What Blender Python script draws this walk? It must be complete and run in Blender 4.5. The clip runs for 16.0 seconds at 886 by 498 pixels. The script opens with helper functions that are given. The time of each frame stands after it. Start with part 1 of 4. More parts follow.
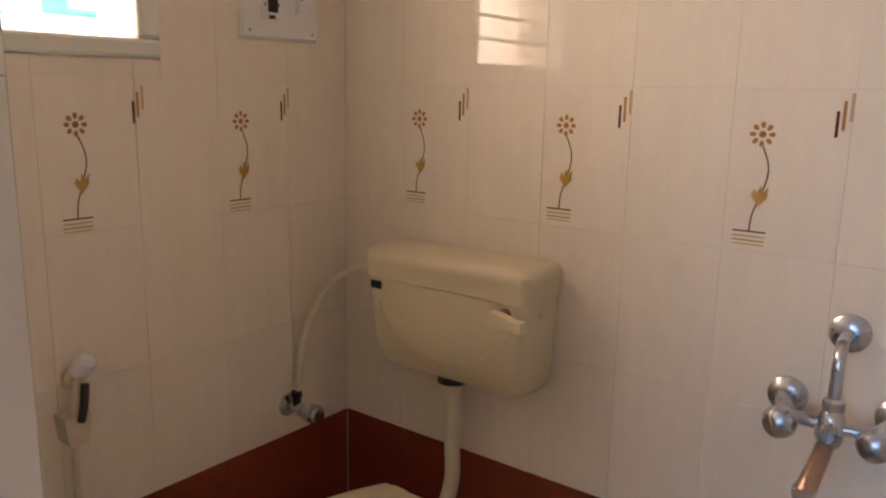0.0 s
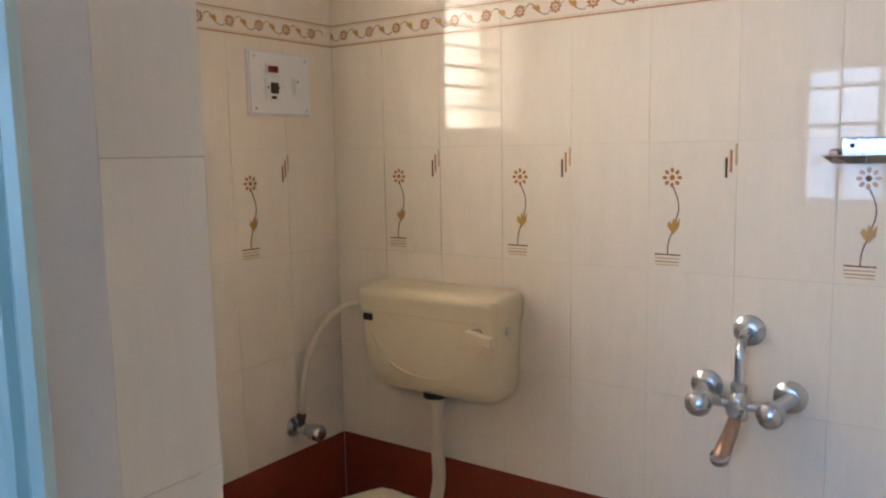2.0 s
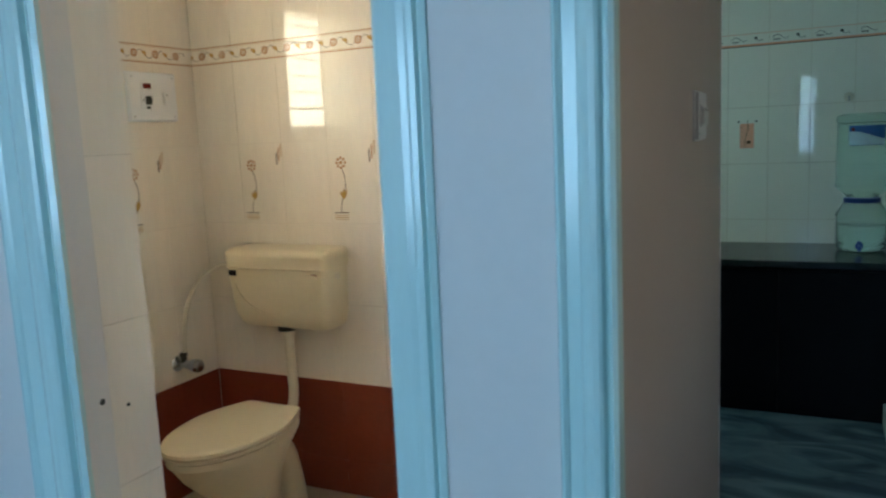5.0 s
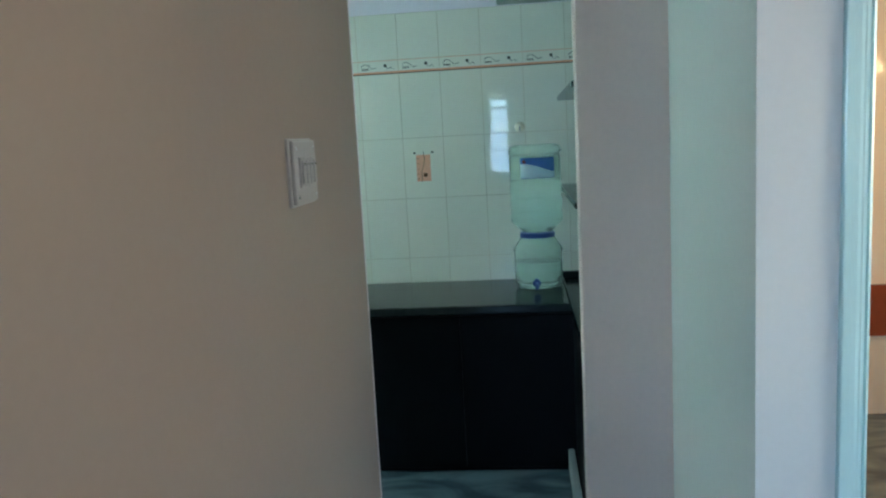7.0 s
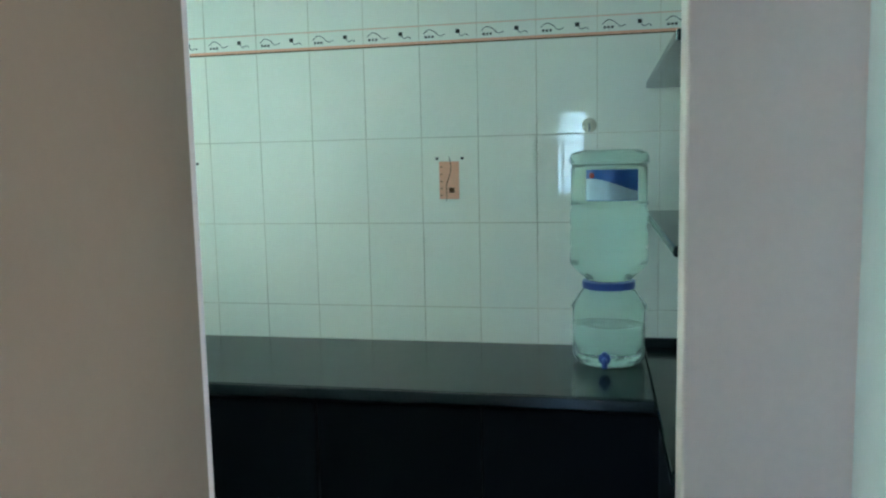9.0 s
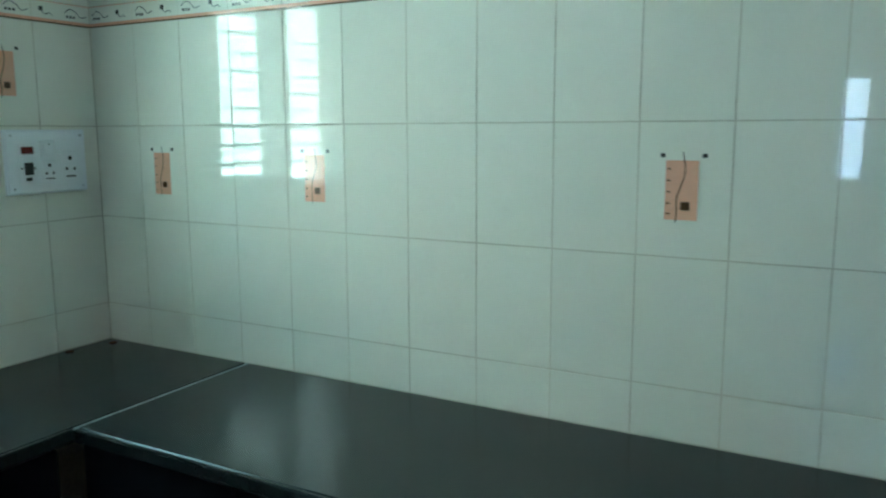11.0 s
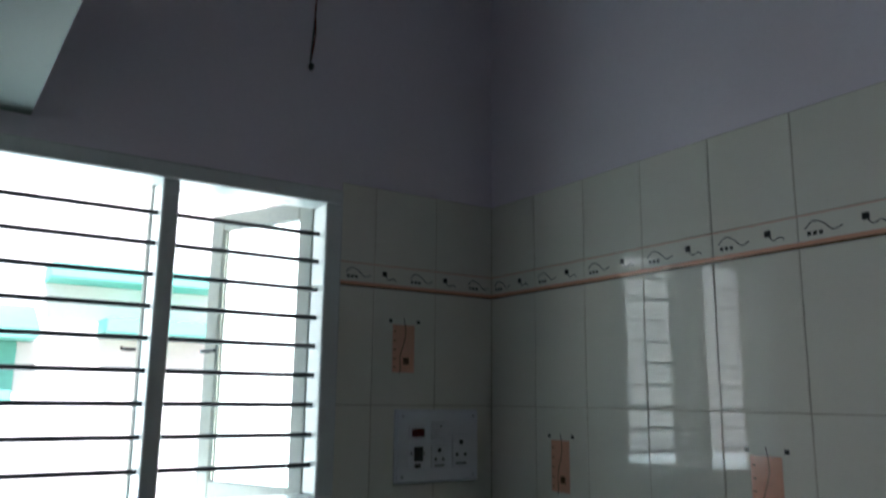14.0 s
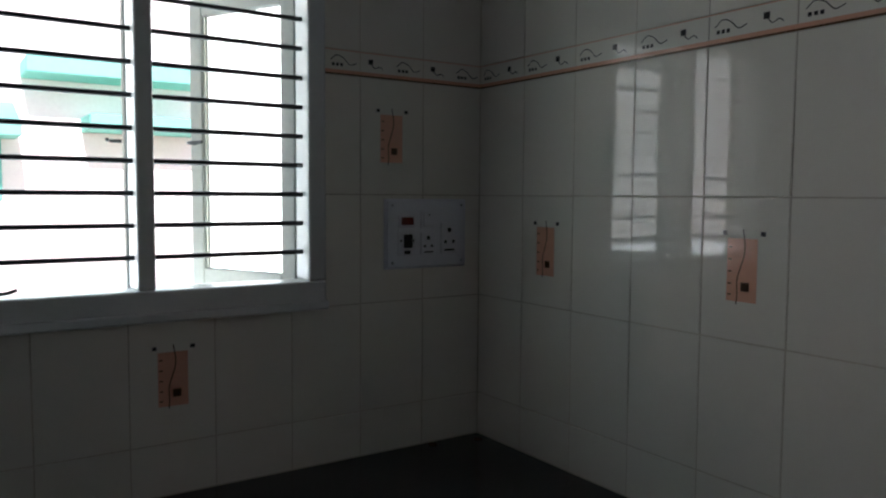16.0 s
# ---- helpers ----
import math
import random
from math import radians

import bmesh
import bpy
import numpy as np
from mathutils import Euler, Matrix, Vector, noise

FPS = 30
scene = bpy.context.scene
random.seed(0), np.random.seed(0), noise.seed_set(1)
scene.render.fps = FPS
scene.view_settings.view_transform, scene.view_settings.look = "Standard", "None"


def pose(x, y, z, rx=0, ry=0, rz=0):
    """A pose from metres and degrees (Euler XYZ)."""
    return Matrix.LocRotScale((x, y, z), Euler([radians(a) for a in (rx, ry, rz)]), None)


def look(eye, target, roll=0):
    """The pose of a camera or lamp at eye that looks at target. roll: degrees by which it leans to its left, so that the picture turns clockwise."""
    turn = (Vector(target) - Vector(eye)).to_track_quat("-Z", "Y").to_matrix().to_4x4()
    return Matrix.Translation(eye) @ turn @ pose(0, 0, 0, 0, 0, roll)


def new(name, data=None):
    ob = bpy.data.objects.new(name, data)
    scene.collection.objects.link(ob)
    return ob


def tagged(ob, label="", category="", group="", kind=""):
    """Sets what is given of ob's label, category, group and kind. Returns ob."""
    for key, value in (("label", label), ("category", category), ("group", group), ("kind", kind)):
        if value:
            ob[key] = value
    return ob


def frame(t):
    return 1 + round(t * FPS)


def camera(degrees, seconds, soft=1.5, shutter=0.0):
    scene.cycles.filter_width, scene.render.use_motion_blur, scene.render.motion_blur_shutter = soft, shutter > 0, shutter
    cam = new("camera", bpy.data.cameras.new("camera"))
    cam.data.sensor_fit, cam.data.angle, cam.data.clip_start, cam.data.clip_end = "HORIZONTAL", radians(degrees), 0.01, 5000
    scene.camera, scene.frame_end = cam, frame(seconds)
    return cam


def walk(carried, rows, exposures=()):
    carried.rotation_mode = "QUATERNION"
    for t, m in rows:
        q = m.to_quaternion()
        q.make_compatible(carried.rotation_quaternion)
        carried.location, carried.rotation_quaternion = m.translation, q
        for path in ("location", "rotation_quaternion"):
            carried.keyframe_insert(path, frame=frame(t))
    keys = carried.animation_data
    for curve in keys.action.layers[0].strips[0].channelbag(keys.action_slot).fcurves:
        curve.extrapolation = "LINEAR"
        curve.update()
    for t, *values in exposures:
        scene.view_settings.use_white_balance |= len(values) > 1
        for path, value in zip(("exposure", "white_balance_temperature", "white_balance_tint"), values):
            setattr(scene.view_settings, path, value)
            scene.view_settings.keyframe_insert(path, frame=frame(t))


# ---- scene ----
cam = camera(59.6, 16.0, soft=2.2, shutter=0.25)
PATH = [
    (0, (1.51, 0.535, 1.372), (0.324, 2.097, 0.976), 1.1),
    (0.5, (1.522, 0.537, 1.375), (0.325, 2.086, 0.963), 0.6),
    (1, (1.561, 0.456, 1.37), (0.361, 2.032, 1.093), 0.1),
    (1.5, (1.612, 0.358, 1.375), (0.455, 1.967, 1.108), -0.3),
    (2, (1.709, 0.245, 1.376), (0.564, 1.866, 1.128), -1.0),
    (2.5, (1.819, 0.115, 1.376), (0.647, 1.714, 1.11), -1.6),
    (3, (1.882, -0.016, 1.382), (0.696, 1.574, 1.123), -2.0),
    (3.2, (1.911, -0.074, 1.39), (0.723, 1.514, 1.131), -2.1),
    (5.5, (2.273, -0.333, 1.367), (1.605, 1.526, 1.053), -2.7),
    (6, (2.272, -0.178, 1.351), (1.839, 1.745, 1.012), -2.5),
    (6.5, (2.284, 0.054, 1.382), (2.028, 2.018, 1.105), -2.4),
    (7, (2.379, 0.328, 1.451), (2.167, 2.297, 1.171), -3.1),
    (7.5, (2.405, 0.601, 1.42), (2.082, 2.561, 1.191), -2.1),
    (8, (2.433, 0.887, 1.404), (2.096, 2.846, 1.181), -2.0),
    (8.2, (2.44, 1.028, 1.381), (2.117, 2.992, 1.179), -1.4),
    (10.3, (2.34, 2.114, 1.438), (1.581, 3.937, 1.119), -0.6),
    (10.5, (2.326, 2.229, 1.459), (1.502, 4.022, 1.133), -0.3),
    (11, (2.248, 2.406, 1.447), (1.299, 4.14, 1.145), -0.2),
    (11.5, (2.146, 2.547, 1.481), (0.91, 4.098, 1.22), -0.1),
    (12, (2.055, 2.656, 1.475), (0.556, 3.962, 1.259), -0.6),
    (12.5, (1.936, 2.707, 1.463), (0.291, 3.829, 1.284), -0.4),
    (13, (1.862, 2.738, 1.46), (0.157, 3.771, 1.303), -0.3),
    (13.5, (1.851, 2.743, 1.459), (0.166, 3.819, 1.398), 0.5),
    (14, (1.862, 2.742, 1.487), (0.215, 3.813, 1.865), 0.7),
    (14.1, (1.862, 2.769, 1.491), (0.217, 3.819, 1.928), 0.8),
    (14.5, (1.879, 2.751, 1.515), (0.292, 3.787, 2.154), 0.5),
    (15, (1.87, 2.732, 1.494), (0.249, 3.818, 1.932), 0.1),
    (15.5, (1.866, 2.764, 1.47), (0.193, 3.86, 1.445), 0.6),
    (16, (1.86, 2.745, 1.465), (0.206, 3.861, 1.327), 0.4),
]
# light levels in watts, and how the camera's exposure and white balance drift
KITCHEN_W, KITCHEN_LOW_W, BATH_W, HALL_W, EAST_W, WASH_W = 8.2, 34.0, 31.0, 11.5, 0.22, 3.0
EXPOSURES = [
    (0.0, 2.0, 6550, 24), (1.0, 2.3, 6200, 18), (2.0, 2.35, 5750, 14), (3.0, 2.3, 5650, 10), (5.5, 2.6, 5700, 0), (6.5, 3.1, 5650, 2), (8.2, 3.6, 5850, 2),
    (10.3, 3.55, 5800, 2), (11.0, 3.5, 5850, 4), (12.0, 3.2, 6000, 14), (12.5, 2.85, 6100, 22), (13.0, 2.25, 6250, 30), (13.5, 1.55, 6400, 36), (14.5, 1.2, 6300, 36), (16.0, 0.95, 6750, 44),
]
walk(cam, [(t, look(eye, target, roll)) for t, eye, target, roll in PATH], EXPOSURES)


# ---- world, sun, large lights ----
world = bpy.data.worlds.new("world")
scene.world = world
world.use_nodes = True
wn = world.node_tree
sky = wn.nodes.new("ShaderNodeTexSky")
sky.sky_type = "NISHITA"
sky.sun_disc = False
sky.sun_elevation, sky.sun_rotation = radians(35), radians(97)
wn.links.new(sky.outputs[0], wn.nodes["Background"].inputs[0])
wn.nodes["Background"].inputs[1].default_value = 0.12


def area_lamp(name, eye, target, w, h, watts, rgb):
    d = bpy.data.lights.new(name, "AREA")
    d.shape, d.size, d.size_y, d.energy, d.color = "RECTANGLE", w, h, watts, rgb
    ob = new(name, d)
    ob.matrix_world = look(eye, target)
    return ob


sun = bpy.data.lights.new("sun", "SUN")
sun.energy, sun.angle, sun.color = 5.0, radians(0.6), (1.0, 0.95, 0.88)
new("sun", sun).matrix_world = look((9, 2, 8.4), (-3, 3.4, 0))

# daylight through the windows of the flat
area_lamp("kitchen_daylight", (-0.50, 3.05, 1.85), (1.0, 3.05, 1.85), 2.7, 1.2, KITCHEN_W, (0.52, 1.0, 0.88))
area_lamp("kitchen_daylight_off_ground", (-0.50, 3.05, 0.61), (1.0, 3.05, 0.61), 2.7, 1.28, KITCHEN_LOW_W, (0.58, 0.96, 0.93))
area_lamp("bathroom_daylight", (-0.36, 0.72, 1.75), (1.0, 0.72, 1.75), 2.1, 1.6, BATH_W, (1.0, 0.71, 0.42))
area_lamp("hall_daylight", (1.335, -3.13, 1.46), (1.335, 0, 1.46), 1.83, 1.12, HALL_W, (0.42, 0.68, 1.0))
# fill lamp added to brighten the passage, set in an unseen east opening
area_lamp("east_fill", (4.63, 1.3, 1.45), (2.0, 1.3, 1.3), 0.8, 1.1, EAST_W, (0.75, 0.80, 1.0))
# unseen lamp added for the washroom's warm light; no window stands behind it
area_lamp("washroom_fill", (4.43, 3.0, 1.75), (3.0, 3.0, 1.2), 0.6, 0.5, WASH_W, (1.0, 0.62, 0.3))



# ---- materials ----
def nodes_of(name):
    m = bpy.data.materials.new(name)
    m.use_nodes = True
    return m, m.node_tree.nodes, m.node_tree.links, m.node_tree.nodes["Principled BSDF"]


def material(name, rgb, rough=0.5, metal=0.0, coat=0.0, spread=0.06, scale=6.0, fine=90.0, bump=0.05, stretch=(1, 1, 1), vary=0.0, dirt=None, dirt_at=0.62, spec=0.5):
    """A surface with colour variation at two scales, fine relief and, where asked, stains."""
    m, n, l, b = nodes_of(name)
    co = n.new("ShaderNodeTexCoord")
    mp = n.new("ShaderNodeMapping")
    mp.inputs["Scale"].default_value = stretch
    l.new(co.outputs["Object"], mp.inputs[0])
    big, small = n.new("ShaderNodeTexNoise"), n.new("ShaderNodeTexNoise")
    big.inputs["Scale"].default_value, small.inputs["Scale"].default_value = scale, fine
    big.inputs["Detail"].default_value, small.inputs["Detail"].default_value = 4, 3
    info = n.new("ShaderNodeObjectInfo")
    off = n.new("ShaderNodeVectorMath")
    off.operation = "MULTIPLY_ADD"
    off.inputs[1].default_value = (1, 1, 1)
    sc = n.new("ShaderNodeMath")
    sc.operation = "MULTIPLY"
    sc.inputs[1].default_value = 40.0 if vary else 0.0
    l.new(info.outputs["Random"], sc.inputs[0])
    l.new(mp.outputs[0], off.inputs[0])
    l.new(sc.outputs[0], off.inputs[2])
    l.new(off.outputs[0], big.inputs["Vector"])
    l.new(off.outputs[0], small.inputs["Vector"])
    mix = n.new("ShaderNodeMix")
    mix.data_type = "RGBA"
    lo = tuple(max(0.0, c * (1 - spread)) for c in rgb)
    hi = tuple(min(1.0, c * (1 + spread)) for c in rgb)
    mix.inputs[6].default_value, mix.inputs[7].default_value = (*lo, 1), (*hi, 1)
    add = n.new("ShaderNodeMath")
    add.operation = "MULTIPLY_ADD"
    add.inputs[1].default_value = 0.4
    l.new(small.outputs["Fac"], add.inputs[0])
    half = n.new("ShaderNodeMath")
    half.operation = "MULTIPLY"
    half.inputs[1].default_value = 0.6
    l.new(big.outputs["Fac"], half.inputs[0])
    l.new(half.outputs[0], add.inputs[2])
    ramp = n.new("ShaderNodeMapRange")
    ramp.inputs[1].default_value, ramp.inputs[2].default_value = 0.3, 0.7
    l.new(add.outputs[0], ramp.inputs[0])
    l.new(ramp.outputs[0], mix.inputs[0])
    colour = mix.outputs[2]
    if vary:
        hsv = n.new("ShaderNodeHueSaturation")
        vr = n.new("ShaderNodeMapRange")
        vr.inputs[3].default_value, vr.inputs[4].default_value = 1 - vary, 1 + vary
        l.new(info.outputs["Random"], vr.inputs[0])
        l.new(vr.outputs[0], hsv.inputs["Value"])
        l.new(colour, hsv.inputs["Color"])
        colour = hsv.outputs[0]
    if dirt:
        stain = n.new("ShaderNodeTexNoise")
        stain.inputs["Scale"].default_value, stain.inputs["Detail"].default_value = scale * 0.6, 6
        l.new(off.outputs[0], stain.inputs["Vector"])
        dr = n.new("ShaderNodeMapRange")
        dr.inputs[1].default_value, dr.inputs[2].default_value, dr.inputs[4].default_value = dirt_at, dirt_at + 0.18, 0.7
        l.new(stain.outputs["Fac"], dr.inputs[0])
        dm = n.new("ShaderNodeMix")
        dm.data_type = "RGBA"
        dm.inputs[7].default_value = (*dirt, 1)
        l.new(dr.outputs[0], dm.inputs[0])
        l.new(colour, dm.inputs[6])
        colour = dm.outputs[2]
    l.new(colour, b.inputs["Base Color"])
    rr = n.new("ShaderNodeMapRange")
    rr.inputs[3].default_value, rr.inputs[4].default_value = rough * 0.85, min(1.0, rough * 1.2)
    l.new(big.outputs["Fac"], rr.inputs[0])
    l.new(rr.outputs[0], b.inputs["Roughness"])
    b.inputs["Metallic"].default_value, b.inputs["Coat Weight"].default_value = metal, coat
    b.inputs["Coat Roughness"].default_value = 0.08
    b.inputs["Specular IOR Level"].default_value = spec
    if bump:
        bp = n.new("ShaderNodeBump")
        bp.inputs["Strength"].default_value, bp.inputs["Distance"].default_value = bump, 0.01
        l.new(add.outputs[0], bp.inputs["Height"])
        l.new(bp.outputs[0], b.inputs["Normal"])
    return m


def marble(name):
    m, n, l, b = nodes_of(name)
    co = n.new("ShaderNodeTexCoord")
    mp = n.new("ShaderNodeMapping")
    mp.inputs["Scale"].default_value, mp.inputs["Rotation"].default_value = (0.9, 1.9, 1), (0, 0, 0.25)
    l.new(co.outputs["Object"], mp.inputs[0])
    warp = n.new("ShaderNodeTexNoise")
    warp.inputs["Scale"].default_value, warp.inputs["Detail"].default_value, warp.inputs["Distortion"].default_value = 2.6, 8, 1.6
    l.new(mp.outputs[0], warp.inputs["Vector"])
    cr = n.new("ShaderNodeValToRGB")
    e = cr.color_ramp.elements
    e[0].position, e[0].color = 0.34, (0.075, 0.095, 0.11, 1)
    e[1].position, e[1].color = 0.62, (0.185, 0.23, 0.255, 1)
    mid = e.new(0.48)
    mid.color = (0.12, 0.16, 0.185, 1)
    l.new(warp.outputs["Fac"], cr.inputs[0])
    l.new(cr.outputs[0], b.inputs["Base Color"])
    b.inputs["Roughness"].default_value = 0.22
    return m


def clear(name, rgb, rough=0.05, ior=1.33, trans=1.0):
    m, n, l, b = nodes_of(name)
    b.inputs["Base Color"].default_value = (*rgb, 1)
    b.inputs["Transmission Weight"].default_value, b.inputs["Roughness"].default_value, b.inputs["IOR"].default_value = trans, rough, ior
    return m


BATH_TILE = material("cream streaked glazed tile", (0.85, 0.79, 0.70), 0.02, spread=0.035, scale=3, fine=14, bump=0.003, stretch=(9, 1.2, 1), vary=0.012, spec=0.42)
DADO_TILE = material("brick red glazed tile", (0.24, 0.055, 0.028), 0.16, spread=0.12, scale=5, fine=60, bump=0.02, vary=0.05)
KIT_TILE = material("off white glazed tile", (0.80, 0.78, 0.69), 0.018, spread=0.015, scale=2, fine=20, bump=0.003, vary=0.012, spec=0.34)
BATH_GROUT = material("pale cement grout", (0.74, 0.69, 0.60), 0.8, spread=0.1, scale=3, fine=60, bump=0.1, dirt=(0.34, 0.28, 0.21), dirt_at=0.58)
GROUT = material("grimy cement grout", (0.61, 0.56, 0.46), 0.85, spread=0.22, scale=3, fine=60, bump=0.2, dirt=(0.16, 0.13, 0.09), dirt_at=0.55)
PAINT = material("cream wall paint", (0.71, 0.68, 0.64), 0.55, spread=0.03, scale=1.4, fine=55, bump=0.06, dirt=(0.62, 0.585, 0.54), dirt_at=0.6)
# beige, with the passage's dimness darkened into the colour
DIM_BEIGE_PAINT = material("beige wall paint dimmed by shade", (0.262, 0.212, 0.185), 0.5, spread=0.04, scale=1.4, fine=55, bump=0.06, dirt=(0.238, 0.193, 0.168), dirt_at=0.6)
# white lofts: the greenish light and the shade are mixed into the colour
SHADED_LOFT_PAINT = material("white paint with green light and shade", (0.35, 0.40, 0.36), 0.7, spread=0.03, scale=1.8, fine=70, bump=0.08)
# the stub's warm bounce light is put into this pinkish colour
WARMED_PAINT = material("pinkish wall paint with warm bounce", (0.75, 0.57, 0.49), 0.55, spread=0.04, scale=1.4, fine=55, bump=0.06, dirt=(0.67, 0.51, 0.43), dirt_at=0.58)
WHITE_PAINT = material("white distemper", (0.82, 0.755, 0.82), 0.75, spread=0.03, scale=1.8, fine=70, bump=0.08, dirt=(0.74, 0.675, 0.73), dirt_at=0.6)
BLUE_GLOSS = material("pale blue enamel", (0.58, 0.76, 0.73), 0.2, spread=0.04, scale=4, fine=70, bump=0.09, stretch=(3, 3, 0.5), coat=0.3)
WHITE_GLOSS = material("white enamel", (0.72, 0.75, 0.73), 0.28, spread=0.04, scale=5, fine=80, bump=0.06)
STONE = material("black polished granite", (0.014, 0.017, 0.018), 0.17, spread=0.35, scale=9, fine=240, bump=0.01, spec=0.38)
PALE_STONE = material("pale grey stone", (0.34, 0.37, 0.37), 0.4, spread=0.12, scale=6, fine=120)
STONE_EDGE = material("sawn granite edge", (0.09, 0.09, 0.088), 0.5, spread=0.2, scale=9, fine=200)
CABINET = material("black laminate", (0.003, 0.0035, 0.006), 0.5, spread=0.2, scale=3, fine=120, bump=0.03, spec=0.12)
MARBLE = marble("blue grey veined marble")
BATH_FLOOR = material("beige floor tile", (0.56, 0.46, 0.34), 0.3, spread=0.1, scale=6, fine=90)
CERAMIC = material("ivory plastic", (0.76, 0.68, 0.50), 0.36, spread=0.03, scale=3, fine=50, bump=0.01)
PIPE_WHITE = material("aged white pvc", (0.68, 0.62, 0.50), 0.4, spread=0.08, scale=8, fine=60)
CHROME = material("worn chrome", (0.55, 0.58, 0.63), 0.27, metal=1.0, spread=0.08, scale=12, fine=120, bump=0.02, dirt=(0.36, 0.22, 0.13), dirt_at=0.6)
BRASS = material("tarnished brass", (0.42, 0.30, 0.24), 0.3, metal=0.9, spread=0.2, scale=20, fine=120)
BLACK = material("black plastic", (0.012, 0.012, 0.012), 0.4, spread=0.2, scale=20)
IRON = material("black painted steel bar", (0.012, 0.016, 0.018), 0.45, spread=0.3, scale=20, fine=150)
SWITCH_GREY = material("greyed switch plastic", (0.34, 0.33, 0.345), 0.35, spread=0.04, scale=10, fine=80, bump=0.01)
SWITCH_WHITE = material("white switch plastic", (0.80, 0.82, 0.86), 0.3, spread=0.02, scale=10, fine=80, bump=0.01)
ROSE_GREY = material("grey bakelite", (0.20, 0.22, 0.25), 0.4, spread=0.1, scale=20)
# colour of the rose's hub: a teal glint painted on
TEAL_GLINT = material("pale teal glint", (0.30, 0.50, 0.50), 0.3, spread=0.05, scale=20)
LEAF_PAINT = material("weathered grey green paint", (0.38, 0.40, 0.37), 0.6, spread=0.12, scale=5, fine=60, bump=0.06)
RED_PLASTIC = material("dark red plastic", (0.16, 0.015, 0.012), 0.25)
MOTIF_ORANGE = material("printed apricot", (0.80, 0.42, 0.29), 0.16, spread=0.05, scale=30)
MOTIF_GOLD = material("printed ochre", (0.52, 0.32, 0.09), 0.16, spread=0.1, scale=60)
MOTIF_BROWN = material("printed brown", (0.10, 0.045, 0.02), 0.16, spread=0.1, scale=60)
MOTIF_ROSE = material("printed terracotta", (0.45, 0.215, 0.07), 0.16, spread=0.1, scale=60)
MOTIF_TAN = material("printed tan", (0.58, 0.42, 0.24), 0.16, spread=0.1, scale=60)
MOTIF_GREY = material("printed grey", (0.05, 0.045, 0.045), 0.16, spread=0.1, scale=60)
LABEL_BLUE = material("printed blue label", (0.02, 0.10, 0.36), 0.35, spread=0.15, scale=20)
LABEL_PALE = material("printed pale label", (0.55, 0.68, 0.75), 0.35, spread=0.1, scale=20)
BLUE_RING = material("blue plastic", (0.02, 0.05, 0.24), 0.3, spread=0.1, scale=20)
BOTTLE = clear("clear ribbed plastic", (0.88, 0.95, 0.89), 0.13, 1.11, 0.9)
WATER = clear("water", (0.93, 0.98, 0.97), 0.02, 1.33, 1.0)
GLASS = clear("window glass", (0.92, 0.97, 0.95), 0.02, 1.45, 1.0)
TEAL = material("teal exterior paint", (0.10, 0.50, 0.42), 0.7, spread=0.1, scale=1, fine=20)
OUT_WHITE = material("white exterior plaster", (0.74, 0.82, 0.80), 0.8, spread=0.06, scale=1.2, fine=30)
ROOF_RED = material("red roof tiles", (0.36, 0.10, 0.06), 0.8, spread=0.2, scale=3, fine=20)
GROUND = material("dusty ground", (0.42, 0.36, 0.28), 0.9, spread=0.2, scale=0.7, fine=12)


# ---- mesh helpers ----
def mesh_of(name, bm, mat, smooth=False):
    me = bpy.data.meshes.new(name)
    bm.normal_update()
    if smooth:
        for f in bm.faces:
            f.smooth = True
        for e in bm.edges:
            if len(e.link_faces) == 2 and e.calc_face_angle(0) > radians(38):
                e.smooth = False
    bm.to_mesh(me)
    bm.free()
    me.materials.append(mat)
    return me


def part(name, bm, mat, parent=None, label="", smooth=False):
    ob = new(name, mesh_of(name, bm, mat, smooth))
    if parent is not None:
        ob.parent = parent
    if label:
        ob["label"] = label
    return ob


def thing(name, at, label, category, group="", rz=0):
    e = new(name)
    e.empty_display_size = 0.1
    e.matrix_world = pose(*at, 0, 0, rz)
    return tagged(e, label, category, group)


def structure(name, bm, mat, label="", smooth=False):
    return tagged(part(name, bm, mat, None, "", smooth), label, "", "", "structure")


def box(x0, y0, z0, x1, y1, z1, bevel=0.0, seg=1, bm=None):
    b = bmesh.new()
    bmesh.ops.create_cube(b, size=1)
    for v in b.verts:
        v.co = Vector((x0 + (v.co.x + 0.5) * (x1 - x0), y0 + (v.co.y + 0.5) * (y1 - y0), z0 + (v.co.z + 0.5) * (z1 - z0)))
    if bevel:
        bmesh.ops.bevel(b, geom=b.edges[:], offset=bevel, segments=seg, affect="EDGES", profile=0.5)
    return b if bm is None else join(bm, b)


def join(a, b):
    me = bpy.data.meshes.new("tmp")
    b.to_mesh(me)
    b.free()
    a.from_mesh(me)
    bpy.data.meshes.remove(me)
    return a


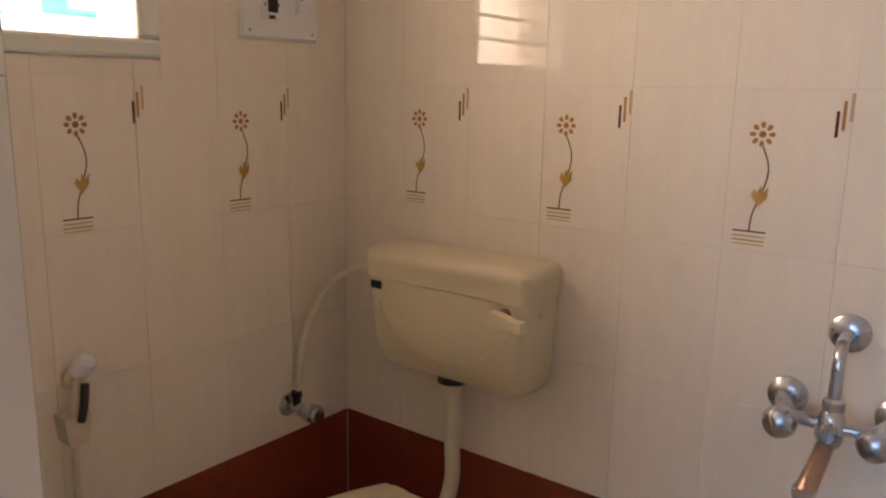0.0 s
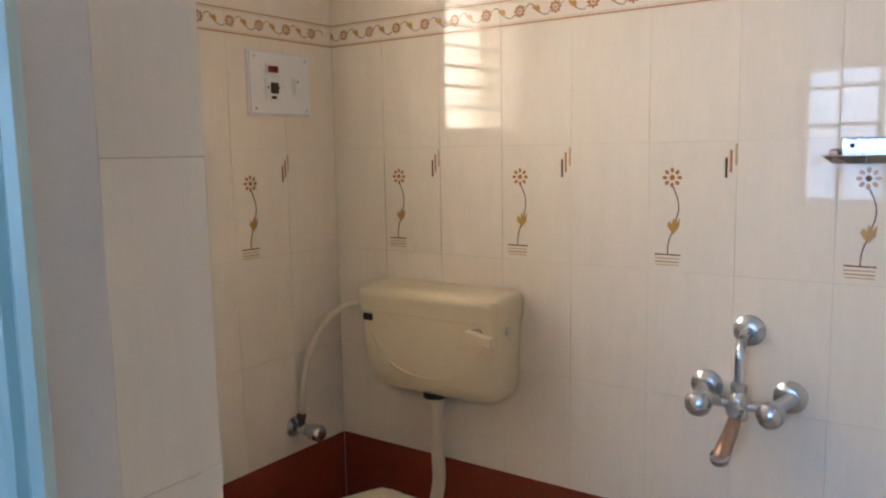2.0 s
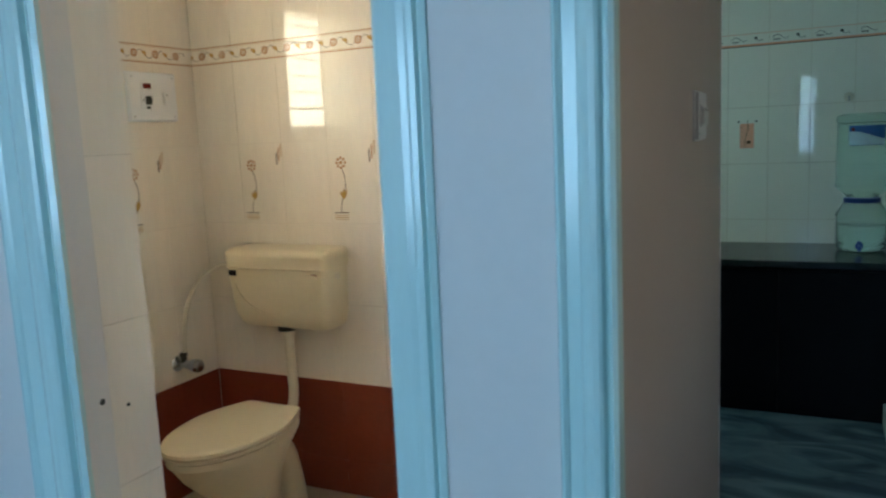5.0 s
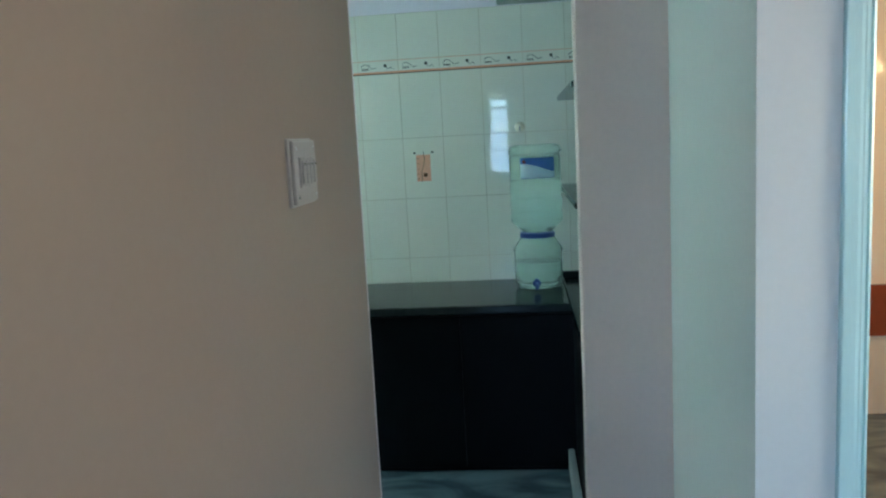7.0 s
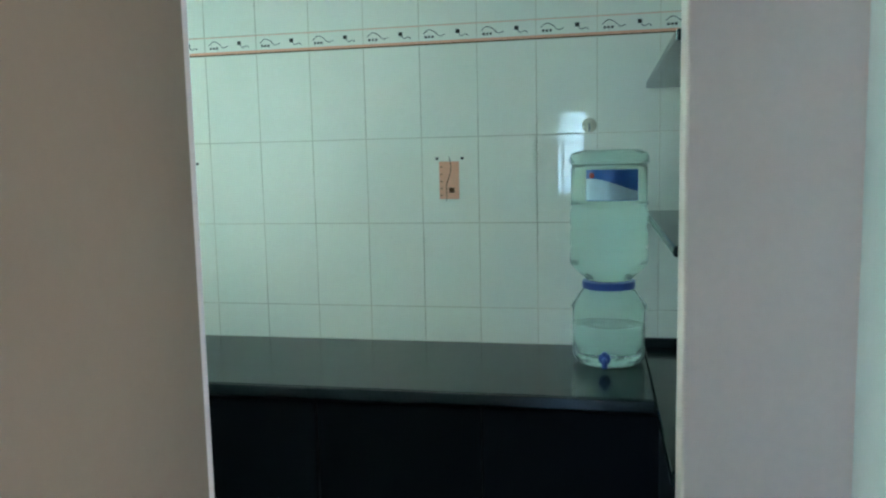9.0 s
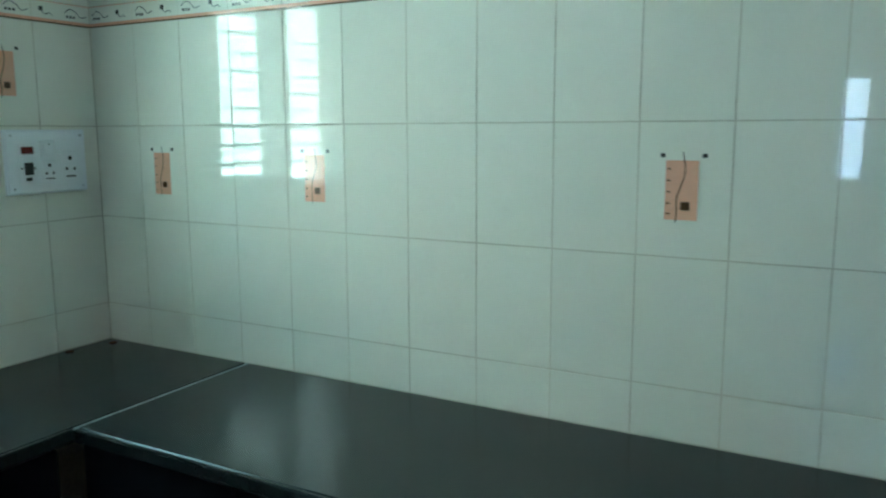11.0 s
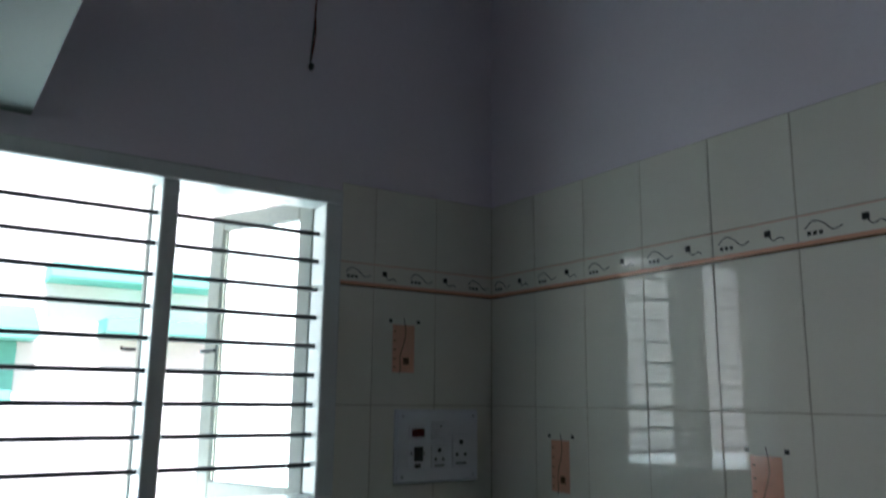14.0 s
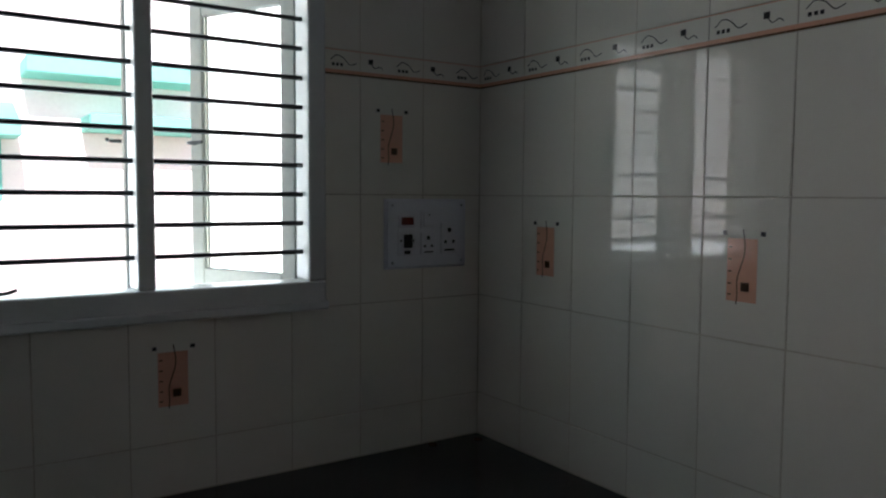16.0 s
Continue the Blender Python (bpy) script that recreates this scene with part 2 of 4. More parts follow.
def lathe(profile, seg=32, m=None):
    """A turned shape about z from (radius, height) pairs."""
    b = bmesh.new()
    rings = []
    for r, z in profile:
        if r < 1e-5:
            rings.append([b.verts.new((0, 0, z))])
        else:
            rings.append([b.verts.new((r * math.cos(2 * math.pi * i / seg), r * math.sin(2 * math.pi * i / seg), z)) for i in range(seg)])
    for p, q in zip(rings, rings[1:]):
        for i in range(seg):
            j = (i + 1) % seg
            if len(p) == 1 and len(q) > 1:
                b.faces.new((p[0], q[j], q[i]))
            elif len(q) == 1 and len(p) > 1:
                b.faces.new((p[i], p[j], q[0]))
            elif len(p) > 1:
                b.faces.new((p[i], p[j], q[j], q[i]))
    bmesh.ops.recalc_face_normals(b, faces=b.faces[:])
    if m is not None:
        b.transform(m)
    return b


def catmull(pts, n=8):
    pts = [Vector(p) for p in pts]
    ext = [2 * pts[0] - pts[1], *pts, 2 * pts[-1] - pts[-2]]
    out = []
    for i in range(1, len(ext) - 2):
        a, b, c, d = ext[i - 1:i + 3]
        for k in range(n):
            t = k / n
            out.append(0.5 * (2 * b + (c - a) * t + (2 * a - 5 * b + 4 * c - d) * t * t + (3 * b - a - 3 * c + d) * t ** 3))
    return [*out, pts[-1]]


def tube(pts, radius, seg=12, n=8, taper=None):
    """A round bar along a smooth line; taper gives the radius at its end."""
    line = catmull(pts, n)
    b = bmesh.new()
    rings, side = [], None
    for i, p in enumerate(line):
        d = (line[min(i + 1, len(line) - 1)] - line[max(i - 1, 0)]).normalized()
        if side is None:
            side = d.orthogonal().normalized()
        side = (side - d * side.dot(d)).normalized()
        up = d.cross(side)
        r = radius if taper is None else radius + (taper - radius) * i / (len(line) - 1)
        rings.append([b.verts.new(p + r * (math.cos(2 * math.pi * k / seg) * side + math.sin(2 * math.pi * k / seg) * up)) for k in range(seg)])
    for p, q in zip(rings, rings[1:]):
        for k in range(seg):
            b.faces.new((p[k], p[(k + 1) % seg], q[(k + 1) % seg], q[k]))
    b.faces.new(rings[0][::-1])
    b.faces.new(rings[-1])
    bmesh.ops.recalc_face_normals(b, faces=b.faces[:])
    return b


def prism(outline, h0, h1, m=None, bevel=0.0):
    """An outline in x, y raised from h0 to h1."""
    b = bmesh.new()
    lo = [b.verts.new((x, y, h0)) for x, y in outline]
    hi = [b.verts.new((x, y, h1)) for x, y in outline]
    b.faces.new(lo[::-1])
    b.faces.new(hi)
    for i in range(len(outline)):
        j = (i + 1) % len(outline)
        b.faces.new((lo[i], lo[j], hi[j], hi[i]))
    bmesh.ops.recalc_face_normals(b, faces=b.faces[:])
    if bevel:
        bmesh.ops.bevel(b, geom=b.edges[:], offset=bevel, segments=2, affect="EDGES", profile=0.5)
    if m is not None:
        b.transform(m)
    return b


def loft(rings):
    """A closed skin through outlines of the same count."""
    b = bmesh.new()
    vs = [[b.verts.new(p) for p in r] for r in rings]
    k = len(vs[0])
    for p, q in zip(vs, vs[1:]):
        for i in range(k):
            b.faces.new((p[i], p[(i + 1) % k], q[(i + 1) % k], q[i]))
    b.faces.new(vs[0][::-1])
    b.faces.new(vs[-1])
    bmesh.ops.recalc_face_normals(b, faces=b.faces[:])
    return b


def on_wall(u, at):
    """The frame of a wall: x along it, y up, z out of it. u is 'x' for walls facing -y and 'y' for walls facing +x."""
    if u == "x":
        return Matrix(((1, 0, 0, at[0]), (0, 0, -1, at[1]), (0, 1, 0, at[2]), (0, 0, 0, 1)))
    return Matrix(((0, 0, 1, at[0]), (1, 0, 0, at[1]), (0, 1, 0, at[2]), (0, 0, 0, 1)))


# ---- the large structure ----
BX, BY, BF = 0.060, 2.013, 0.05          # bathroom: window wall, back wall, floor
KY, KX1, KF = 4.130, 2.90, 2.30          # kitchen: back wall, side wall, front wall's inner face
TOP = 2.935                              # ceiling
WALL0 = 0.0015                           # how far the grout lies behind the tiles' faces

structure("floor", box(-0.17, -3.3, -0.12, 4.6, 4.3, 0.0), MARBLE, "blue-grey veined marble floor of hall and kitchen")
structure("bathroom_floor", box(BX, 0.60, 0.002, 1.86, BY, BF), BATH_FLOOR, "beige bathroom floor one step up")
structure("ceiling", box(-0.17, -3.3, TOP, 4.6, 4.3, TOP + 0.12), WHITE_PAINT, "plain white painted ceiling")


def wall_with_hole(name, x, x2, y0, y1, hy0, hy1, hz0, hz1, mat, label):
    """A wall in the plane of y and z from x to x2, with one opening."""
    b = box(x, y0, 0, x2, hy0, TOP)
    box(x, hy1, 0, x2, y1, TOP, bm=b)
    box(x, hy0, 0, x2, hy1, hz0, bm=b)
    box(x, hy0, hz1, x2, hy1, TOP, bm=b)
    return structure(name, b, mat, label)


# outer wall: bathroom stretch and kitchen stretch, with the window openings through it
BW = (0.86, 1.42, 1.467, 1.99)
KW = (2.773, 3.574, 1.240, 1.995)
wall_bath_west = wall_with_hole("wall_bath_west", -0.17, BX - WALL0, 0.71, 2.16, BW[0] - 0.055, BW[1] + 0.055, BW[2] - 0.04, BW[3] + 0.04, BATH_GROUT, "tiled bathroom wall with the small window")
wall_kitchen_west = wall_with_hole("wall_kitchen_west", -0.17, -WALL0, 2.16, 4.29, KW[0] - 0.05, KW[1] + 0.05, KW[2] - 0.055, KW[3] + 0.042, GROUT, "tiled kitchen wall with the barred window")
wall_bath_north = structure("wall_bath_north", box(BX - WALL0, BY + WALL0, 0, 1.86, KF - 0.012, TOP), BATH_GROUT, "tiled wall behind the cistern")
wall_kitchen_south = structure("wall_kitchen_south", box(-WALL0, KF - 0.012, 0, 1.962, KF, TOP), WHITE_PAINT, "painted inner face of the kitchen's entry wall")
wall_kitchen_north = structure("wall_kitchen_north", box(-WALL0, KY + WALL0, 0, KX1, KY + 0.16, TOP), GROUT, "tiled back wall of the kitchen")
wall_kitchen_east = structure("wall_kitchen_east", box(KX1, 2.95, 0, KX1 + 0.07, KY + 0.16, TOP), KIT_TILE, "pale side wall of the kitchen")
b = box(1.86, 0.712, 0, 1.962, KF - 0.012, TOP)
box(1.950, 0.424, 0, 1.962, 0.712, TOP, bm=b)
structure("wall_passage_west", b, DIM_BEIGE_PAINT, "painted passage wall, beige with the passage's shade in its colour")
nib = structure("wall_nib", box(2.564, 2.949, 0, KX1, 3.06, TOP, 0.006, 2), WARMED_PAINT, "painted wall stub beside the kitchen entry, warm bounce light in its colour")
structure("wall_passage_east", box(2.862, 2.0, 0, 2.97, 2.949, TOP), PAINT, "cream painted passage wall")
b = box(-0.17, 0.535, 0, 1.06, 0.70, TOP)
box(1.843, 0.424, 0, 1.950, 0.71, TOP, bm=b)
box(1.843, 0.412, 0, 2.02, 0.424, TOP, bm=b)
box(1.06, 0.535, 2.06, 1.843, 0.70, TOP, bm=b)
wall_front = structure("wall_front", b, PAINT, "cream painted hall wall with the bathroom door opening")
b = box(2.95, 0.49, 0, 4.6, 0.61, TOP)
box(2.0, 0.49, 2.08, 2.95, 0.61, TOP, bm=b)
structure("wall_front_east", b, PAINT, "cream painted wall round the passage opening")
b = box(2.97, 2.0, 0, 3.04, 2.1, TOP)
box(3.75, 2.0, 0, 4.6, 2.1, TOP, bm=b)
box(3.04, 2.0, 2.05, 3.75, 2.1, TOP, bm=b)
structure("wall_washroom_south", b, PAINT, "cream painted wall round the washroom door")
b = box(-0.17, -3.3, 0, 0.42, -3.14, TOP)
box(2.25, -3.3, 0, 4.6, -3.14, TOP, bm=b)
box(0.42, -3.3, 0, 2.25, -3.14, 0.90, bm=b)
box(0.42, -3.3, 2.02, 2.25, -3.14, TOP, bm=b)
structure("wall_hall_south", b, PAINT, "cream painted hall wall with the wide window")
structure("wall_hall_west", box(-0.17, -3.14, 0, 0.0, 0.535, TOP), PAINT, "plain cream hall wall")
# the opening is added for the east fill lamp and stays out of view
wall_with_hole("wall_hall_east", 4.6, 4.7, -3.3, 2.1, 0.9, 1.7, 0.9, 2.0, PAINT, "plain cream hall wall with an unseen opening added for the fill lamp")
structure("wall_washroom_north", box(2.97, 4.18, 0, 4.6, 4.29, TOP), BATH_TILE, "tiled washroom wall")
structure("wall_washroom_east", box(4.45, 2.1, 0, 4.6, 4.18, TOP), BATH_TILE, "tiled washroom wall")
structure("baseboard_washroom", box(2.98, 4.155, 0.40, 4.44, 4.18, 0.65), DADO_TILE, "red washroom dado")
b = box(BX, 0.70, 0.0, 1.0615, 0.712, TOP)
structure("wall_bath_south", b, BATH_TILE, "tiled inner face beside the bathroom door")
structure("wall_bath_east", box(1.848, 0.712, 0.0, 1.8585, 2.0115, TOP), BATH_TILE, "cream tiled side wall of the bathroom")
structure("baseboard", box(2.556, 2.936, 0.0, 2.862, 2.949, 0.055, 0.002), STONE_EDGE, "dark stone skirting below the wall stub")
structure("baseboard_stub_end", box(2.551, 2.936, 0.0, 2.564, 3.06, 0.085, 0.002), MARBLE, "stone skirting round the stub's end")
structure("baseboard_east", box(2.848, 2.0, 0.0, 2.862, 2.936, 0.055, 0.002), STONE_EDGE, "dark stone skirting along the passage")

structure("baseboard_counter", box(2.530, 3.064, 0.0, 2.556, 3.555, 0.10, 0.003), PALE_STONE, "pale grey stone plinth below the shelf worktop")

# unseen slab, added so that no sun falls through the east opening
structure("sunshade_east", box(4.7, 0.4, 2.06, 6.7, 2.2, 2.14), OUT_WHITE, "unseen plain slab added to block the sun at the east opening")

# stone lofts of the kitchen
structure("loft_slab", prism([(0, KF), (KX1, KF), (KX1, 2.92), (0, 2.861)], 2.09, 2.16), SHADED_LOFT_PAINT, "white loft slab above the kitchen entry, green light and shade in its colour")
structure("loft_slab_side", box(2.289, 2.925, 2.066, KX1, KY, 2.14, 0.003), SHADED_LOFT_PAINT, "white loft slab over the side shelves, green light and shade in its colour")
structure("paint_north", box(0.0, KY - 0.001, 2.062, KX1, KY + 0.002, TOP), WHITE_PAINT, "white painted wall above the tiles")
b = box(-0.003, KF, 2.062, 0.001, KW[0] - 0.05, TOP)
box(-0.003, KW[1] + 0.05, 2.062, 0.001, KY - 0.001, TOP, bm=b)
box(-0.003, KW[0] - 0.05, KW[3] + 0.042, 0.001, KW[1] + 0.05, TOP, bm=b)
structure("paint_west", b, WHITE_PAINT, "white painted wall above window and tiles")


# ---- windows and doors ----
def kitchen_window():
    y0, y1, z0, z1 = KW
    w = tagged(new("window_1"), "white-painted kitchen window with black horizontal bars", "window", "", "structure")
    fx0, fx1 = -0.085, 0.012
    part("window_frame", box(fx0, y0 - 0.05, z0 - 0.055, fx1, y1 + 0.05, z0, 0.006, 2), WHITE_GLOSS, w)
    part("window_frame", box(fx0, y0 - 0.05, z1, fx1, y1 + 0.05, z1 + 0.042, 0.006, 2), WHITE_GLOSS, w)
    part("window_frame", box(fx0, y0 - 0.05, z0, fx1, y0, z1, 0.006, 2), WHITE_GLOSS, w)
    part("window_frame", box(fx0, y1, z0, fx1, y1 + 0.05, z1, 0.006, 2), WHITE_GLOSS, w)
    part("mullion", box(fx0, 3.153, z0, fx1 - 0.006, 3.194, z1, 0.006, 2), WHITE_GLOSS, w)
    part("window_sill", box(0.0, y0 - 0.07, z0 - 0.075, 0.02, y1 + 0.055, z0 - 0.052, 0.005, 2), WHITE_GLOSS, w)
    part("stay", tube([(-0.02, 2.80, z0 + 0.012), (-0.012, 2.83, z0 + 0.016), (-0.01, 2.88, z0 + 0.010), (-0.014, 2.91, z0 + 0.016)], 0.0045, 8), IRON, w, "dark hooked casement stay")
    for a, c in ((y0, 3.153), (3.194, y1)):
        for k in range(9):
            z = 1.315 + 0.0751 * k
            part("bar", tube([(-0.03, a - 0.004, z), (-0.03, c + 0.004, z)], 0.0062, 8, 1), IRON, w)
    return w


def casement(at, rz, height, width, label):
    """A glazed leaf, hinged at its local origin, reaching along local -y."""
    c = thing("casement_leaf", at, label, "window leaf", "open casement leaves", rz)
    s = 0.05
    part("stile", box(-0.016, -s, 0, 0.016, 0, height, 0.003), LEAF_PAINT, c)
    part("stile", box(-0.016, -width, 0, 0.016, -width + s, height, 0.003), LEAF_PAINT, c)
    part("rail", box(-0.016, -width + s, 0, 0.016, -s, s, 0.003), LEAF_PAINT, c)
    part("rail", box(-0.016, -width + s, height - s, 0.016, -s, height, 0.003), LEAF_PAINT, c)
    part("pane", box(-0.003, -width + s, s, 0.003, -s, height - s), GLASS, c).visible_shadow = False
    part("handle", tube([(0.018, -width + 0.025, height * 0.5), (0.05, -width + 0.03, height * 0.5), (0.055, -width + 0.09, height * 0.5)], 0.005, 8), IRON, c)
    for z in (0.1, height - 0.1):
        part("hinge", lathe([(0, 0), (0.008, 0), (0.008, 0.07), (0, 0.07)], 10, Matrix.Translation((0.0, 0.006, z - 0.035))), IRON, c)
    return c


def bathroom_window():
    y0, y1, z0, z1 = BW
    w = tagged(new("window_2"), "cream-painted bathroom window with dark horizontal bars", "window", "", "structure")
    for r in ((y0 - 0.055, z0 - 0.04, y1 + 0.055, z0), (y0 - 0.055, z1, y1 + 0.055, z1 + 0.04), (y0 - 0.055, z0, y0, z1), (y1, z0, y1 + 0.055, z1)):
        part("window_frame", box(-0.06, r[0], r[1], BX + 0.012, r[2], r[3], 0.008, 2), WHITE_GLOSS, w)
    for k in range(6):
        z = 1.552 + 0.0775 * k
        part("bar", tube([(0.0, y0 - 0.004, z), (0.0, y1 + 0.004, z)], 0.006, 8, 1), IRON, w)
    return w


def hall_window():
    """Glazing bars in a lattice, 0.3 m wide and 0.33 m high."""
    w = tagged(new("window_3"), "wide hall window divided by a lattice of bars", "window", "", "structure")
    x0, x1, z0, z1 = 0.42, 2.25, 0.90, 2.02
    for r in ((x0, z0, x1, z0 + 0.05), (x0, z1 - 0.05, x1, z1), (x0, z0 + 0.05, x0 + 0.05, z1 - 0.05), (x1 - 0.05, z0 + 0.05, x1, z1 - 0.05)):
        part("window_frame", box(r[0], -3.12, r[1], r[2], -3.05, r[3], 0.005), WHITE_GLOSS, w)
    for k in range(1, 6):
        x = x0 + (x1 - x0) * k / 6
        part("mullion", box(x - 0.022, -3.115, z0 + 0.05, x + 0.022, -3.06, z1 - 0.05, 0.004), WHITE_GLOSS, w)
    for k in range(1, 4):
        z = z0 + 0.05 + (z1 - z0 - 0.1) * k / 3.4
        part("bar", box(x0 + 0.05, -3.104, z - 0.018, x1 - 0.05, -3.075, z + 0.018, 0.003), WHITE_GLOSS, w)
    return w


def frame_post(x0, x1, y0, y1, z1, side, plain=False):
    """A door-frame post with a stepped, beaded face; side +1 has its beads towards +x."""
    w = x1 - x0
    if plain:
        pts = [(0, 0.1), (0, 0.006), (0.03, 0.001), (0.08, 0.0), (0.50, 0.0), (0.62, 0.0015), (0.68, 0.001), (0.78, 0.002), (0.82, 0.009), (0.86, 0.009), (0.90, 0.003), (1.0, 0.006)]
    else:
        pts = [(0, 0.1), (0, 0.008), (0.04, 0.002), (0.10, 0.0), (0.15, 0.003), (0.18, 0.006), (0.40, 0.006), (0.44, 0.003), (0.50, 0.0), (0.62, -0.003), (0.72, -0.002), (0.77, 0.001), (0.79, 0.012), (0.85, 0.012), (0.87, 0.004), (0.93, 0.001), (1.0, 0.006)]
    out = [(x0 + (u if side > 0 else 1 - u) * w, y0 + v) for u, v in pts]
    out[0] = (out[0][0], y1)
    out.append((out[-1][0], y1))
    return prism(out, 0, z1)


def bathroom_door_frame():
    d = tagged(new("door_1"), "pale blue enamelled bathroom door frame with beaded mouldings", "door frame", "", "structure")
    part("jamb", frame_post(0.988, 1.134, 0.522, 0.537, 2.06, 1), BLUE_GLOSS, d)
    part("jamb", frame_post(1.813, 1.876, 0.402, 0.518, 2.06, 1, True), BLUE_GLOSS, d)
    part("head", box(0.988, 0.522, 2.06, 1.813, 0.537, 2.15, 0.004), BLUE_GLOSS, d)
    part("rebate", box(1.062, 0.535, 0, 1.131, 0.594, 2.06, 0.002), PAINT, d, "cream painted rebate")
    part("rebate", box(1.815, 0.518, 0, 1.842, 0.594, 2.06, 0.002), PAINT, d, "cream painted rebate")
    part("screw_hole", lathe([(0, 0), (0.006, 0), (0.0, -0.001)], 12, Matrix.Translation((1.1312, 0.575, 0.952)) @ pose(0, 0, 0, 0, 90, 0)), BLACK, d, "dark empty latch hole")
    part("screw_hole", lathe([(0, 0), (0.004, 0), (0.0, -0.001)], 12, Matrix.Translation((1.1122, 0.645, 0.922)) @ pose(0, 0, 0, 0, 90, 0)), BLACK, d, "small dark screw hole")
    return d


def passage_door_frame():
    d = tagged(new("door_2"), "pale blue enamelled frame of the passage opening", "door frame", "", "structure")
    part("jamb", frame_post(2.010, 2.071, 0.398, 0.426, 2.08, 1), BLUE_GLOSS, d)
    part("jamb", frame_post(2.90, 2.965, 0.472, 0.515, 2.08, -1), BLUE_GLOSS, d)
    part("head", box(2.012, 0.472, 2.08, 2.95, 0.4895, 2.15, 0.004), BLUE_GLOSS, d)
    return d


def washroom_door_frame():
    d = tagged(new("door_3"), "pale blue enamelled washroom door frame", "door frame", "", "structure")
    part("jamb", frame_post(3.03, 3.09, 1.985, 2.10, 2.05, 1, True), BLUE_GLOSS, d)
    part("jamb", frame_post(3.70, 3.767, 1.985, 2.10, 2.05, -1), BLUE_GLOSS, d)
    part("head", box(3.005, 1.985, 2.05, 3.767, 2.10, 2.12, 0.006), BLUE_GLOSS, d)
    return d


kitchen_window()
casement((-0.075, 3.585, 1.20), -65, 0.82, 0.40, "weathered grey-green glazed casement leaf standing open outwards")
casement((-0.09, 3.165, 1.20), -101, 0.82, 0.38, "weathered grey-green glazed casement leaf open beside the mullion")
bathroom_window()
hall_window()
bathroom_door_frame()
passage_door_frame()
washroom_door_frame()


# ---- kitchen things ----
CT = 0.745                                # counter top


def worktops():
    c = tagged(part("worktop", box(0.626, 3.540, CT - 0.034, 2.555, KY, CT, 0.003), STONE), "black polished granite worktop along the kitchen's back wall", "worktop", "granite worktops")
    part("nosing", box(0.626, 3.527, CT - 0.034, 2.555, 3.5395, CT - 0.0005, 0.004, 2), STONE, c)
    c = tagged(part("worktop", box(0.0, KF, CT - 0.034, 0.611, KY, CT, 0.003), STONE), "black polished granite worktop below the kitchen window", "worktop", "granite worktops")
    part("nosing", box(0.6115, KF, CT - 0.034, 0.624, KY - 0.001, CT - 0.0005, 0.004, 2), STONE, c)
    for x, y in ((0.023, 3.953), (0.054, 4.093)):
        part("dirt_speck", lathe([(0, 0), (0.014, 0), (0.011, 0.004), (0.004, 0.006), (0, 0.006)], 9, Matrix.Translation((x, y, CT))), MOTIF_BROWN, c, "dark dried dirt")
    part("joint", box(0.6205, 3.530, CT - 0.004, 0.6265, KY - 0.002, CT + 0.0008), PALE_STONE, c, "pale cement joint")
    c = tagged(part("worktop", box(2.557, 3.062, CT - 0.034, KX1, KY, CT, 0.003), STONE), "black polished granite worktop below the stone shelves", "worktop", "granite worktops")
    part("upstand", box(2.557, KY - 0.02, CT + 0.0005, KX1 - 0.001, KY - 0.002, CT + 0.034, 0.003), STONE, c)


def base_cabinet(x0, y0, x1, y1, face, label, doors=2):
    """A dark cupboard below the worktop; face is the side with its doors."""
    top = CT - 0.036
    c = thing("base_cabinet", ((x0 + x1) / 2, (y0 + y1) / 2, 0), label, "cabinet", "black cupboards below the worktop")
    ox, oy = (x0 + x1) / 2, (y0 + y1) / 2
    part("body", box(x0 - ox, y0 - oy, 0.0, x1 - ox, y1 - oy, top), CABINET, c)
    for k in range(doors):
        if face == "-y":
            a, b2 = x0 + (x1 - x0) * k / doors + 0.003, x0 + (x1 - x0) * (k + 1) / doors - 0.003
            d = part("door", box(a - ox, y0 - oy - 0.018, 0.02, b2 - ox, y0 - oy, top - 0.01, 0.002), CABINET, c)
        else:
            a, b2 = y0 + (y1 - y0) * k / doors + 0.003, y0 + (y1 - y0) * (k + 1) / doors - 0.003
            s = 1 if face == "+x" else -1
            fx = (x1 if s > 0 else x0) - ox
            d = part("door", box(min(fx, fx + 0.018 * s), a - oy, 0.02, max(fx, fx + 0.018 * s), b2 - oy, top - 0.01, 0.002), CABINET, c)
    return c


def stone_shelf(z, label):
    s = tagged(part("stone_shelf", box(2.556, 3.062, z, KX1, KY - 0.001, z + 0.022, 0.003), STONE), label, "shelf", "stone wall shelves")
    return s


